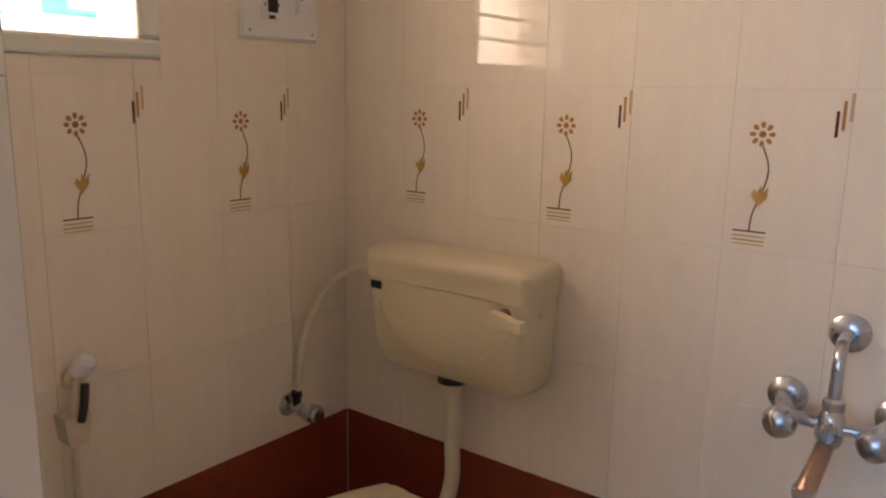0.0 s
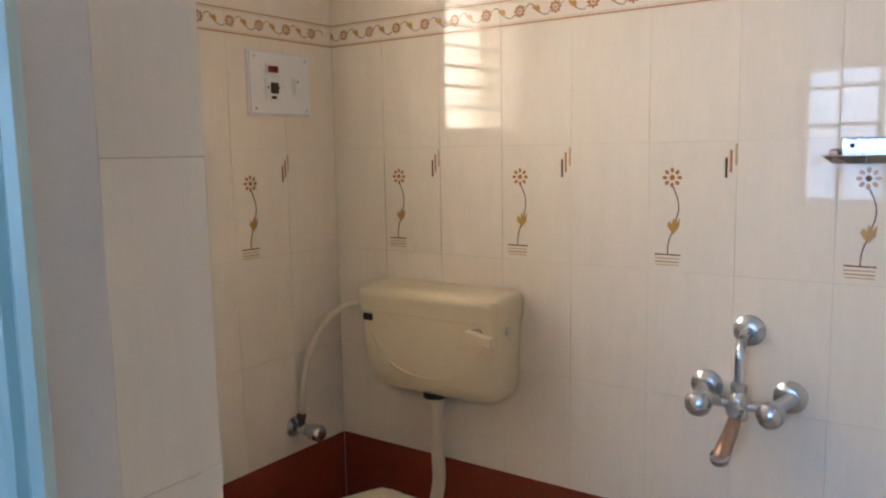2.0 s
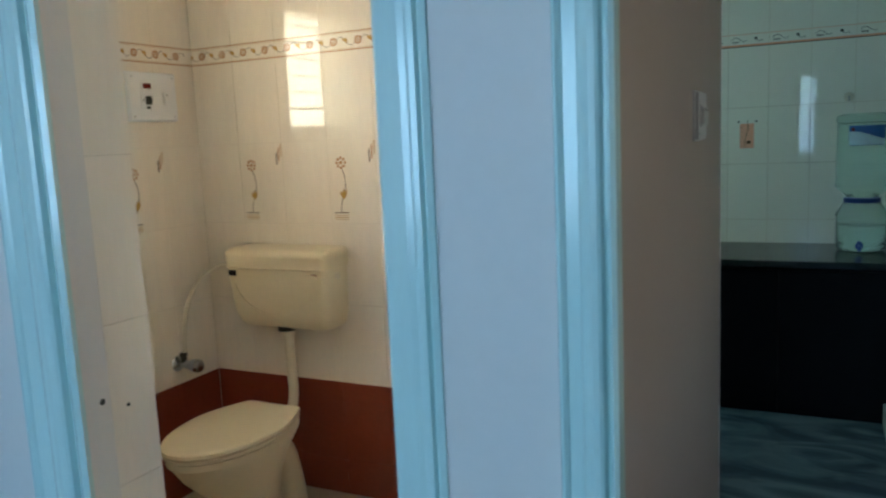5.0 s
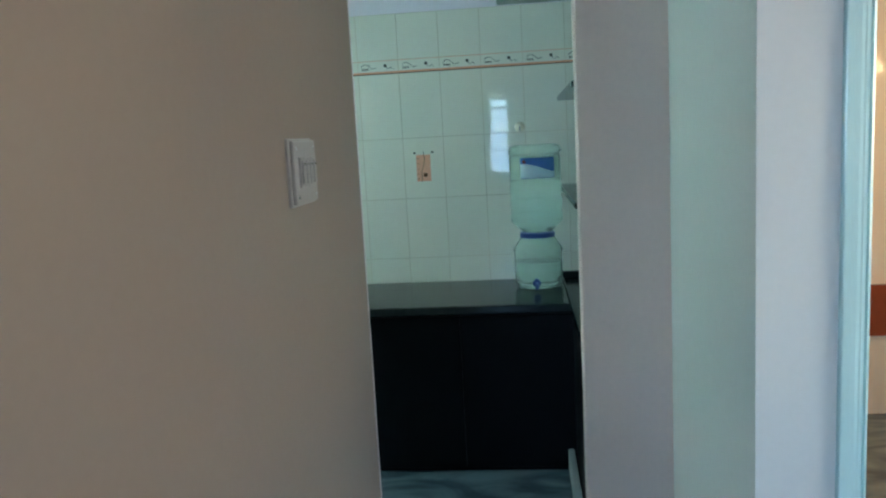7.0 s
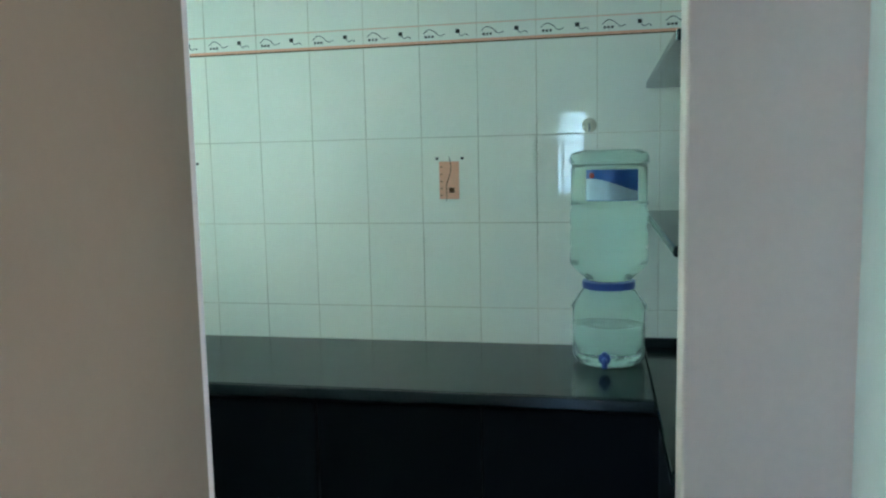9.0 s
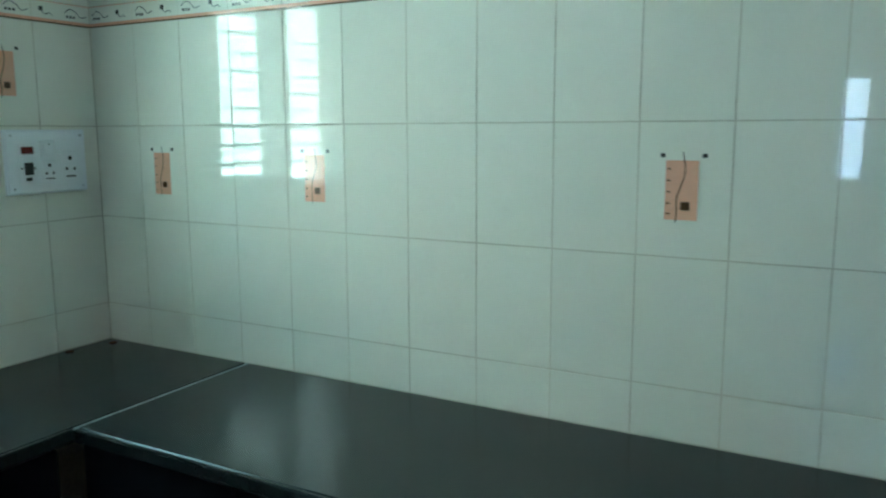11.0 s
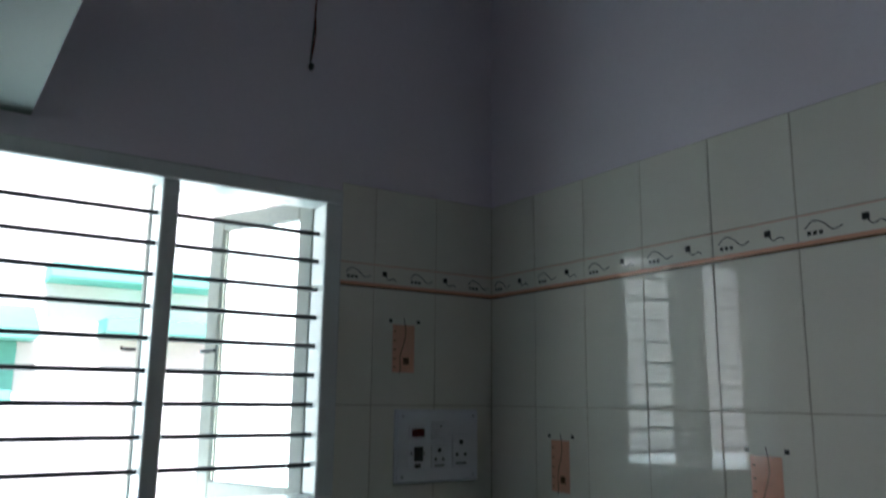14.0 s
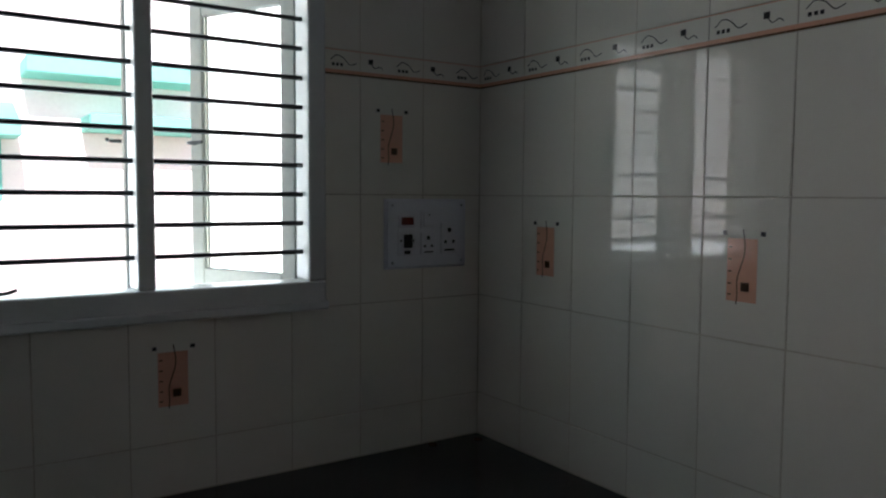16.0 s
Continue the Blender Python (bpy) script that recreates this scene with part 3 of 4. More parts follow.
def water_dispenser(at):
    w = thing("water_dispenser", (at[0], at[1], CT), "clear plastic water dispenser base, filled, with a blue tap", "water dispenser")
    r = 0.112
    prof = [(0, 0), (r - 0.02, 0), (r - 0.004, 0.012), (r, 0.03), (r, 0.10), (r + 0.003, 0.105), (r, 0.11), (r, 0.165), (r + 0.004, 0.175), (r, 0.185), (0.092, 0.215), (0.080, 0.232), (0.074, 0.24)]
    part("jar", lathe(prof + [(0.070, 0.24), (0.076, 0.23), (0.088, 0.212), (r - 0.006, 0.18), (r - 0.006, 0.03), (r - 0.022, 0.006), (0, 0.006)], 48), BOTTLE, w, smooth=True).visible_shadow = False
    part("water", lathe([(0, 0.0075), (r - 0.026, 0.0075), (r - 0.0075, 0.031), (r - 0.0075, 0.125), (0, 0.125)], 48), WATER, w, "clear drinking water", smooth=True).visible_shadow = False
    part("collar", lathe([(0.070, 0.236), (0.080, 0.236), (0.082, 0.244), (0.081, 0.258), (0.070, 0.260)], 40), BLUE_RING, w, "blue plastic collar", smooth=True)
    tap = part("tap", lathe([(0, 0), (0.017, 0), (0.018, 0.012), (0.012, 0.016), (0.0, 0.018)], 20, pose(-0.012, -r + 0.004, 0.036, 90, 0, 0)), BLUE_RING, w, "blue plastic tap", smooth=True)
    part("spout", tube([(-0.012, -r - 0.012, 0.036), (-0.012, -r - 0.024, 0.030), (-0.012, -r - 0.028, 0.012)], 0.008, 10), BLUE_RING, tap, smooth=True)
    part("lever", box(-0.019, -r - 0.02, 0.048, -0.005, -r - 0.01, 0.060, 0.003), BLUE_RING, tap)
    # the bottle stands neck down in the base
    v = thing("water_bottle", (at[0], at[1], CT + 0.262), "large clear ribbed water bottle upside down on the dispenser", "bottle")
    R = 0.119
    pr = [(0.0, 0.0), (0.070, 0.0), (0.074, 0.006), (0.100, 0.028), (R - 0.004, 0.046)]
    z = 0.05
    for k in range(3):
        pr += [(R, z), (R + 0.001, z + 0.02), (R - 0.001, z + 0.045), (R - 0.008, z + 0.052), (R - 0.001, z + 0.06)]
        z += 0.062
    pr += [(R - 0.003, z + 0.02), (R - 0.003, 0.345), (R - 0.008, 0.352), (R + 0.001, 0.362), (R + 0.001, 0.378), (R - 0.006, 0.392), (R - 0.03, 0.400), (0, 0.394)]
    inner = [(max(0.0, a - 0.005), c - 0.004 if c > 0.3 else c + 0.004) for a, c in pr][::-1]
    part("shell", lathe(pr + inner[1:-1], 56), BOTTLE, v, smooth=True).visible_shadow = False
    lab = bmesh.new()
    a0, a1 = radians(-124), radians(-46)
    for k in range(17):
        t0, t1 = a0 + (a1 - a0) * k / 17, a0 + (a1 - a0) * (k + 1) / 17
        q = R + 0.0015
        lab.faces.new([lab.verts.new((q * math.cos(t), q * math.sin(t), zz)) for t, zz in ((t0, 0.250), (t1, 0.250), (t1, 0.342), (t0, 0.342))])
    bmesh.ops.remove_doubles(lab, verts=lab.verts[:], dist=1e-5)
    label = part("label", lab, LABEL_BLUE, v, "blue and pale printed paper label", smooth=True)
    wav = bmesh.new()
    for k in range(17):
        t0, t1 = a0 + (a1 - a0) * (k + 0.15) / 17.3, a0 + (a1 - a0) * (k + 1.15) / 17.3
        q = R + 0.0022
        h0, h1 = (0.303 + 0.014 * math.cos(3.4 * q2 / 17 - 0.5) - 0.012 * q2 / 17 for q2 in (k, k + 1))
        wav.faces.new([wav.verts.new((q * math.cos(t), q * math.sin(t), zz)) for t, zz in ((t0, 0.252), (t1, 0.252), (t1, h1), (t0, h0))])
    part("wave", wav, LABEL_PALE, label, "pale printed wave", smooth=True)
    part("emblem", lathe([(0, 0), (0.009, 0), (0, 0.0008)], 14, Matrix.Translation(((R + 0.002) * math.cos(a0 + 0.16), (R + 0.002) * math.sin(a0 + 0.16), 0.325)) @ Euler((radians(90), 0, a0 + 0.16 + radians(90))).to_matrix().to_4x4()), RED_PLASTIC, label, "small red printed emblem")
    return w


def switch_plate(at, u, w, h, modules, label, mat=None):
    """A screwed switch plate on a wall, with its modules given as kind, x, y, width, height from the middle."""
    mat = mat or SWITCH_WHITE
    s = new("switch_plate")
    s.matrix_world = on_wall(u, at)
    tagged(s, label, "switch plate", "switch plates")
    part("backing", box(-w / 2 - 0.004, -h / 2 - 0.004, -0.002, w / 2 + 0.004, h / 2 + 0.004, 0.006, 0.002), mat, s)
    part("plate", box(-w / 2, -h / 2, 0.006, w / 2, h / 2, 0.014, 0.003, 2), mat, s)
    for sx in (-1, 1):
        for sy in (-1, 1):
            part("screw", lathe([(0, 0), (0.0038, 0), (0.003, 0.0015), (0, 0.0015)], 12, Matrix.Translation((sx * (w / 2 - 0.016), sy * (h / 2 - 0.014), 0.0141))), CHROME, s)
    for kind, x, y, mw, mh in modules:
        m = part(kind, box(x - mw / 2, y - mh / 2, 0.0125, x + mw / 2, y + mh / 2, 0.018, 0.002, 2), mat, s)
        if kind == "indicator":
            part("lens", box(x - mw * 0.36, y - mh * 0.3, 0.0178, x + mw * 0.36, y + mh * 0.3, 0.0195, 0.001), RED_PLASTIC, m, "dark red lens")
        elif kind == "socket":
            rr = mw * 0.085
            for px, py in ((0, 0.26), (-0.24, -0.12), (0.24, -0.12)):
                part("pin_hole", lathe([(0, 0), (rr * (1.4 if py > 0 else 1), 0), (0, 0.0004)], 12, Matrix.Translation((x + px * mw, y + py * mh, 0.0182))), BLACK, m)
            part("shutter_slot", box(x - mw * 0.3, y - mh * 0.42, 0.018, x + mw * 0.3, y - mh * 0.36, 0.0186), MOTIF_GREY, m)
        elif kind == "breaker":
            part("toggle", box(x - mw * 0.22, y - mh * 0.22, 0.018, x + mw * 0.22, y + mh * 0.28, 0.026, 0.002), BLACK, m, "black toggle")
            for q in (-1, 1):
                part("mark", box(x + q * mw * 0.34 - 0.002, y, 0.018, x + q * mw * 0.34 + 0.002, y + 0.007, 0.0186), MOTIF_GREY, m)
            part("rating_mark", box(x - mw * 0.16, y - mh * 0.46, 0.018, x + mw * 0.16, y - mh * 0.32, 0.0186), MOTIF_GREY, m)
        elif kind in ("rocker", "regulator"):
            part("rocker_face", box(x - mw * 0.38, y - mh * 0.4, 0.0178, x + mw * 0.38, y + mh * 0.4, 0.023, 0.003, 2), mat, m)
            part("mark", box(x - 0.002, y + mh * 0.22, 0.023, x + 0.002, y + mh * 0.3, 0.0236), MOTIF_GREY, m)
    return s


def wall_hook(at):
    h = new("wall_hook")
    h.matrix_world = on_wall("x", at)
    tagged(h, "small clear plastic suction hook stuck to the tiles", "hook")
    part("cup", lathe([(0, 0), (0.024, 0), (0.021, 0.004), (0.010, 0.009), (0, 0.011)], 24), PIPE_WHITE, h, smooth=True)
    part("hook", tube([(0, 0.004, 0.01), (0, 0.0, 0.018), (0, -0.014, 0.016), (0, -0.02, 0.024), (0, -0.012, 0.032)], 0.0032, 8), CHROME, h, smooth=True)


def ceiling_rose(at):
    r = new("lamp_rose")
    r.matrix_world = on_wall("y", at)
    tagged(r, "grey round wall rose with a loose hanging twin wire", "wire outlet")
    part("rose", lathe([(0, 0), (0.047, 0), (0.047, 0.008), (0.038, 0.016), (0.026, 0.018), (0.021, 0.011), (0, 0.011)], 32), ROSE_GREY, r, smooth=True)
    part("hub", lathe([(0, 0.01), (0.014, 0.01), (0.010, 0.024), (0, 0.026)], 16), TEAL_GLINT, r, smooth=True)
    part("wire", tube([(0, 0, 0.024), (0.006, -0.02, 0.034), (0.009, -0.09, 0.03), (0.006, -0.18, 0.026), (0.0, -0.25, 0.03), (0.006, -0.262, 0.034)], 0.0026, 8), BLACK, r, "black wire", smooth=True)
    part("wire", tube([(0.003, 0, 0.024), (0.012, -0.03, 0.03), (0.006, -0.10, 0.034), (0.011, -0.17, 0.03), (0.004, -0.24, 0.026), (-0.002, -0.27, 0.03)], 0.0024, 8), RED_PLASTIC, r, "dark red wire", smooth=True)
    part("wire_end", lathe([(0, 0), (0.007, 0.003), (0.008, 0.012), (0.004, 0.02), (0, 0.02)], 12, pose(0.003, -0.255, 0.03, 90, 0, 0)), BLACK, r)


worktops()
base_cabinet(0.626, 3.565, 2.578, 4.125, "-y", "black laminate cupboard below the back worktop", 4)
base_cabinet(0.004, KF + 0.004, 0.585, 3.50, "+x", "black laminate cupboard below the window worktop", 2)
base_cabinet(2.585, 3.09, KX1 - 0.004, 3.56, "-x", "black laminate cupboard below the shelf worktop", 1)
stone_shelf(1.605, "dark granite shelf set in the wall above eye level")
stone_shelf(1.185, "dark granite shelf set in the wall below eye level")
water_dispenser((2.437, 3.93))
switch_plate((0.0, 3.938, 1.357), "y", 0.264, 0.188, (("indicator", -0.07, 0.036, 0.055, 0.036), ("breaker", -0.07, -0.022, 0.06, 0.075), ("regulator", 0.0, 0.04, 0.05, 0.05), ("socket", 0.0, -0.028, 0.05, 0.062), ("socket", 0.072, -0.014, 0.058, 0.088)), "white switch plate with breaker, regulator and two sockets")
switch_plate((1.9621, 1.752, 1.405), "y", 0.146, 0.116, (("rocker", -0.036, 0.0, 0.023, 0.056), ("rocker", -0.012, 0.0, 0.023, 0.056), ("rocker", 0.012, 0.0, 0.023, 0.056), ("rocker", 0.036, 0.0, 0.023, 0.056)), "greyed switch plate with four rockers on the passage wall", SWITCH_GREY)
wall_hook((2.374, KY, 1.492))
ceiling_rose((0.001, 3.50, 2.622))


# ---- bathroom things ----
def cistern():
    x0, x1, yf, yb, z0, zl, z1 = 0.268, 0.712, 1.862, 2.011, 0.722, 0.942, 1.012
    cx = (x0 + x1) / 2
    c = thing("cistern", (cx, yb, z0), "ivory plastic low-level flush cistern on the tiled wall", "cistern")
    hw, d = (x1 - x0) / 2, yb - yf

    def ring(z, w, dep, r, back=0.0):
        pts = []
        for sx, sy in ((1, 0), (1, -1), (-1, -1), (-1, 0)):
            if sy == 0:
                pts.append((sx * w, back, z))
            else:
                for k in range(7):
                    a = math.pi / 2 * k / 6
                    if sx > 0:
                        pts.append((w - r + r * math.cos(-a), -dep + r + r * math.sin(-a), z))
                    else:
                        pts.append((-w + r - r * math.sin(a), -dep + r - r * math.cos(a), z))
        return pts
    h = zl - z0
    body = loft([ring(-0.006, hw * 0.84, d * 0.66, 0.03), ring(0.008, hw * 0.91, d * 0.77, 0.035), ring(0.045, hw * 0.965, d * 0.87, 0.035), ring(0.11, hw * 0.975, d * 0.92, 0.03), ring(h, hw * 0.99, d * 0.96, 0.025)])
    part("body", body, CERAMIC, c, smooth=True)
    lid = loft([ring(h - 0.004, hw * 1.0, d * 0.97, 0.025), ring(h, hw * 1.02, d, 0.028), ring(h + 0.036, hw * 1.02, d, 0.028), ring(h + 0.04, hw * 1.03, d * 1.015, 0.03), ring(h + 0.056, hw * 1.025, d * 1.0, 0.03), ring(h + 0.066, hw * 0.985, d * 0.94, 0.03), ring(h + 0.070, hw * 0.93, d * 0.86, 0.03)])
    part("lid", lid, CERAMIC, c, smooth=True)
    # the raised curve moulded on the front
    arc = [(0.185 * math.cos(math.pi + math.pi * k / 14), -d * 0.94 - 0.001 + 0.02 * (k in (0, 14)), 0.185 + 0.135 * math.sin(math.pi + math.pi * k / 14) * 1.0) for k in range(15)]
    part("moulding", tube(arc, 0.0019, 8, 3), CERAMIC, c, smooth=True)
    part("badge", box(0.285 - cx, -d + 0.002, 0.190, 0.316 - cx, -d * 0.94, 0.209, 0.001), BLACK, c, "small dark rectangular badge")
    lev = part("lever_boss", lathe([(0, 0), (0.016, 0), (0.016, 0.016), (0.010, 0.022), (0, 0.022)], 20, pose(0.672 - cx, -d * 0.95 - 0.012, 0.195, 90, 0, 0)), BRASS, c, "dull brass lever boss", smooth=True)
    part("lever", loft([[(0.672 - cx + x, -d * 0.95 - 0.012 - y, 0.195 - 0.12 * x + s * hh) for s, y in ((-1, 0.020), (1, 0.020), (1, 0.044), (-1, 0.044))] for x, hh in ((-0.012, 0.014), (0.01, 0.014), (0.045, 0.010), (0.064, 0.012))]), CERAMIC, lev, "ivory flush lever", smooth=True)
    part("side_cap", lathe([(0, 0), (0.012, 0), (0.012, 0.006), (0, 0.008)], 16, pose(hw * 0.985, -d * 0.45, 0.19, 0, 90, 0)), PIPE_WHITE, c)
    part("outlet", lathe([(0, -0.002), (0.036, -0.002), (0.036, -0.020), (0, -0.020)], 24, Matrix.Translation((-0.008, -0.075, 0))), BLACK, c, "dark outlet nut")
    return c


def flush_pipe():
    x, y = 0.482, 1.937
    p = thing("flush_pipe", (x, y, 0.4), "white plastic flush pipe bent from cistern to bowl", "pipe")
    part("cup", lathe([(0, 0), (0.021, 0), (0.024, 0.02), (0.036, 0.032), (0.037, 0.05), (0, 0.05)], 24, Matrix.Translation((0, 0, 0.272))), PIPE_WHITE, p, smooth=True)
    part("pipe", tube([(0, 0, 0.28), (0.002, 0.0, 0.15), (0.006, -0.002, 0.06), (0.0, -0.02, -0.01), (-0.012, -0.055, -0.035), (-0.02, -0.09, -0.04)], 0.019, 18), PIPE_WHITE, p, smooth=True)
    part("cuff", lathe([(0, 0), (0.026, 0), (0.026, 0.035), (0, 0.035)], 20, pose(-0.016, -0.065, -0.04, 80, 0, -12)), PIPE_WHITE, p, smooth=True)
    return p


def egg(cx, cy, z, w, back, front, taper=0.62):
    """A toilet's outline: half an ellipse in front, sides that draw in to a straight back."""
    pts = []
    for k in range(21):
        a = math.pi * (k / 20 - 0.5)
        pts.append((cx + w * math.sin(a), cy - front * math.cos(a), z))
    for k in range(1, 8):
        u = k / 7
        pts.append((cx + w - w * (1 - taper) * u ** 1.7, cy + back * u, z))
    for k in range(7, 0, -1):
        u = k / 7
        pts.append((cx - w + w * (1 - taper) * u ** 1.7, cy + back * u, z))
    return pts


def toilet():
    x, y = 0.498, 1.60
    t = thing("toilet", (x, y, BF), "ivory ceramic toilet with its lid closed, beside the flush pipe", "toilet")
    top = 0.375
    bowl = loft([egg(0, 0.04, 0.0, 0.112, 0.13, 0.16, 0.5), egg(0, 0.04, 0.04, 0.10, 0.12, 0.14, 0.5), egg(0, 0.04, 0.12, 0.085, 0.12, 0.12, 0.45), egg(0, 0.02, 0.20, 0.108, 0.14, 0.16, 0.45), egg(0, 0.0, 0.28, 0.148, 0.17, 0.22, 0.5), egg(0, 0.0, 0.34, 0.165, 0.20, 0.262), egg(0, 0.0, top - 0.02, 0.172, 0.205, 0.277), egg(0, 0.0, top, 0.170, 0.205, 0.275), egg(0, 0.0, top, 0.10, 0.12, 0.18)])
    part("bowl", bowl, CERAMIC, t, smooth=True)
    part("trapway", tube([(0, 0.16, 0.27), (0, 0.22, 0.22), (0, 0.26, 0.1), (0, 0.28, 0.0)], 0.058, 20, taper=0.05), CERAMIC, t, smooth=True)
    seat = loft([egg(0, 0.0, top + 0.004, 0.170, 0.20, 0.280), egg(0, 0.0, top + 0.008, 0.176, 0.205, 0.286), egg(0, 0.0, top + 0.016, 0.176, 0.205, 0.286), egg(0, 0.0, top + 0.02, 0.170, 0.20, 0.280)])
    part("seat", seat, CERAMIC, t, smooth=True)
    lid = loft([egg(0, 0.0, top + 0.023, 0.172, 0.20, 0.283), egg(0, 0.0, top + 0.027, 0.179, 0.208, 0.290), egg(0, 0.0, top + 0.036, 0.178, 0.207, 0.289), egg(0, 0.0, top + 0.0405, 0.170, 0.199, 0.281), egg(0, 0.0, top + 0.0425, 0.155, 0.182, 0.258), egg(0, 0.0, top + 0.0445, 0.12, 0.14, 0.20), egg(0, 0.0, top + 0.0460, 0.07, 0.082, 0.116), egg(0, 0.0, top + 0.0464, 0.02, 0.024, 0.034)])
    part("lid", lid, CERAMIC, t, "ivory closed lid", smooth=True)
    for sx in (-1, 1):
        part("hinge", lathe([(0, -0.02), (0.012, -0.02), (0.012, 0.02), (0, 0.02)], 14, pose(sx * 0.07, 0.205, top + 0.026, 0, 90, 0)), CERAMIC, t, smooth=True)
    return t


def angle_valve(at):
    v = new("angle_valve")
    v.matrix_world = on_wall("y", at)
    tagged(v, "tarnished chrome angle valve on the tiled wall", "valve")
    part("flange", lathe([(0, 0), (0.030, 0), (0.029, 0.004), (0.018, 0.012), (0, 0.012)], 28), CHROME, v, smooth=True)
    part("body", lathe([(0, 0.01), (0.013, 0.01), (0.013, 0.045), (0.016, 0.046), (0.016, 0.06), (0, 0.06)], 20), CHROME, v, smooth=True)
    part("outlet", lathe([(0, 0), (0.011, 0), (0.011, 0.03), (0.014, 0.031), (0.014, 0.045), (0, 0.045)], 18, pose(0, 0, 0.034, -90, 0, 0)), BLACK, v, "dark hose nut", smooth=True)
    part("knob", lathe([(0, 0.06), (0.012, 0.06), (0.013, 0.066), (0.021, 0.07), (0.024, 0.085), (0.024, 0.108), (0.018, 0.116), (0, 0.118)], 20), CHROME, v, smooth=True)
    return v


def supply_hose():
    h = thing("supply_hose", (0.10, 1.80, 0.6), "white plastic supply hose looping from valve to cistern", "hose")
    part("hose", tube([(-0.006, 0.0, 0.0), (-0.008, 0.01, 0.09), (-0.004, 0.035, 0.19), (0.022, 0.075, 0.28), (0.08, 0.10, 0.33), (0.14, 0.11, 0.345), (0.207, 0.115, 0.348)], 0.0085, 12), PIPE_WHITE, h, smooth=True)
    part("nut", lathe([(0, -0.012), (0.014, -0.012), (0.014, 0.012), (0, 0.012)], 6, pose(0.200, 0.115, 0.347, 0, 90, 0)), PIPE_WHITE, h)
    return h


def wall_mixer():
    m = thing("wall_mixer", (1.292, BY, 0.83), "worn chrome wall mixer with two knobs and upper riser", "mixer tap")
    for sx, x in ((-1, -0.09), (1, 0.09)):
        part("flange", lathe([(0, 0), (0.036, 0), (0.035, 0.006), (0.024, 0.014), (0.016, 0.016), (0, 0.016)], 32, pose(x, 0, 0.003, 90, 0, 0)), CHROME, m, smooth=True)
        part("leg", tube([(x, -0.01, 0.003), (x, -0.03, 0.003), (x - sx * 0.012, -0.055, -0.004), (x - sx * 0.016, -0.075, -0.006)], 0.015, 16), CHROME, m, smooth=True)
        kn = part("valve_head", lathe([(0, 0), (0.016, 0), (0.018, 0.012), (0.014, 0.02), (0.014, 0.028), (0, 0.028)], 20, pose(x - sx * 0.016, -0.07, -0.006, 90, 0, 0)), CHROME, m, smooth=True)
        part("knob", lathe([(0, 0.028), (0.018, 0.028), (0.027, 0.036), (0.029, 0.052), (0.024, 0.066), (0.012, 0.073), (0, 0.074)], 28, pose(x - sx * 0.016, -0.07, -0.006, 90, 0, 0)), CHROME, kn, smooth=True)
    part("bridge", tube([(-0.074, -0.072, -0.006), (-0.03, -0.075, -0.008), (0.03, -0.075, -0.008), (0.074, -0.072, -0.006)], 0.0115, 16), CHROME, m, smooth=True)
    part("body", lathe([(0, -0.035), (0.018, -0.033), (0.022, -0.02), (0.022, 0.015), (0.016, 0.028), (0, 0.03)], 24, pose(0, -0.078, -0.008)), CHROME, m, smooth=True)
    part("diverter", lathe([(0, 0), (0.017, 0), (0.019, 0.016), (0.013, 0.024), (0, 0.025)], 20, pose(0, -0.095, -0.012, 90, 0, 0)), CHROME, m, smooth=True)
    part("riser", tube([(0.0, -0.078, 0.02), (0.0, -0.08, 0.07), (0.0, -0.075, 0.115), (0.0, -0.05, 0.139), (0.0, -0.012, 0.141)], 0.0105, 16), CHROME, m, smooth=True)
    part("riser_nut", lathe([(0, 0), (0.018, 0), (0.018, 0.016), (0.012, 0.022), (0, 0.022)], 8, pose(0, -0.078, 0.022)), CHROME, m)
    part("riser_flange", lathe([(0, 0), (0.035, 0), (0.034, 0.006), (0.022, 0.013), (0.013, 0.015), (0, 0.015)], 32, pose(0, 0, 0.141, 90, 0, 0)), CHROME, m, smooth=True)
    part("spout", tube([(-0.002, -0.085, -0.03), (-0.006, -0.11, -0.06), (-0.012, -0.135, -0.088), (-0.016, -0.148, -0.108)], 0.014, 18, taper=0.018), BRASS, m, "brassy worn spout", smooth=True)
    part("aerator", lathe([(0, 0), (0.0195, 0), (0.0195, 0.014), (0, 0.014)], 18, pose(-0.0165, -0.149, -0.112, 30, 0, 0)), CHROME, m, smooth=True)
    return m


def soap_dish():
    s = thing("soap_dish", (1.515, BY, 1.345), "chrome soap dish screwed to the tiled wall", "soap dish")
    part("bracket", box(-0.055, -0.012, 0.0, 0.055, -0.001, 0.046, 0.003, 2), CHROME, s)
    part("tray", loft([[(sx * w, y, z) for sx, y in ((-1, -0.10 - e), (1, -0.10 - e), (1, -0.004), (-1, -0.004))] for w, z, e in ((0.058, -0.004, -0.012), (0.074, 0.010, 0.0), (0.080, 0.012, 0.004), (0.074, 0.012, -0.002), (0.056, 0.0, -0.014))]), CHROME, s)
    for x in (-0.066, 0.066):
        part("corner", box(x - 0.009, -0.03, 0.0105, x + 0.009, -0.002, 0.024, 0.004, 2), BRASS, s, "brassy corner support")
    for x in (-0.035, 0.035):
        part("screw", lathe([(0, 0), (0.005, 0), (0.003, 0.002), (0, 0.002)], 10, pose(x, -0.012, 0.03, 90, 0, 0)), BLACK, s)
    return s


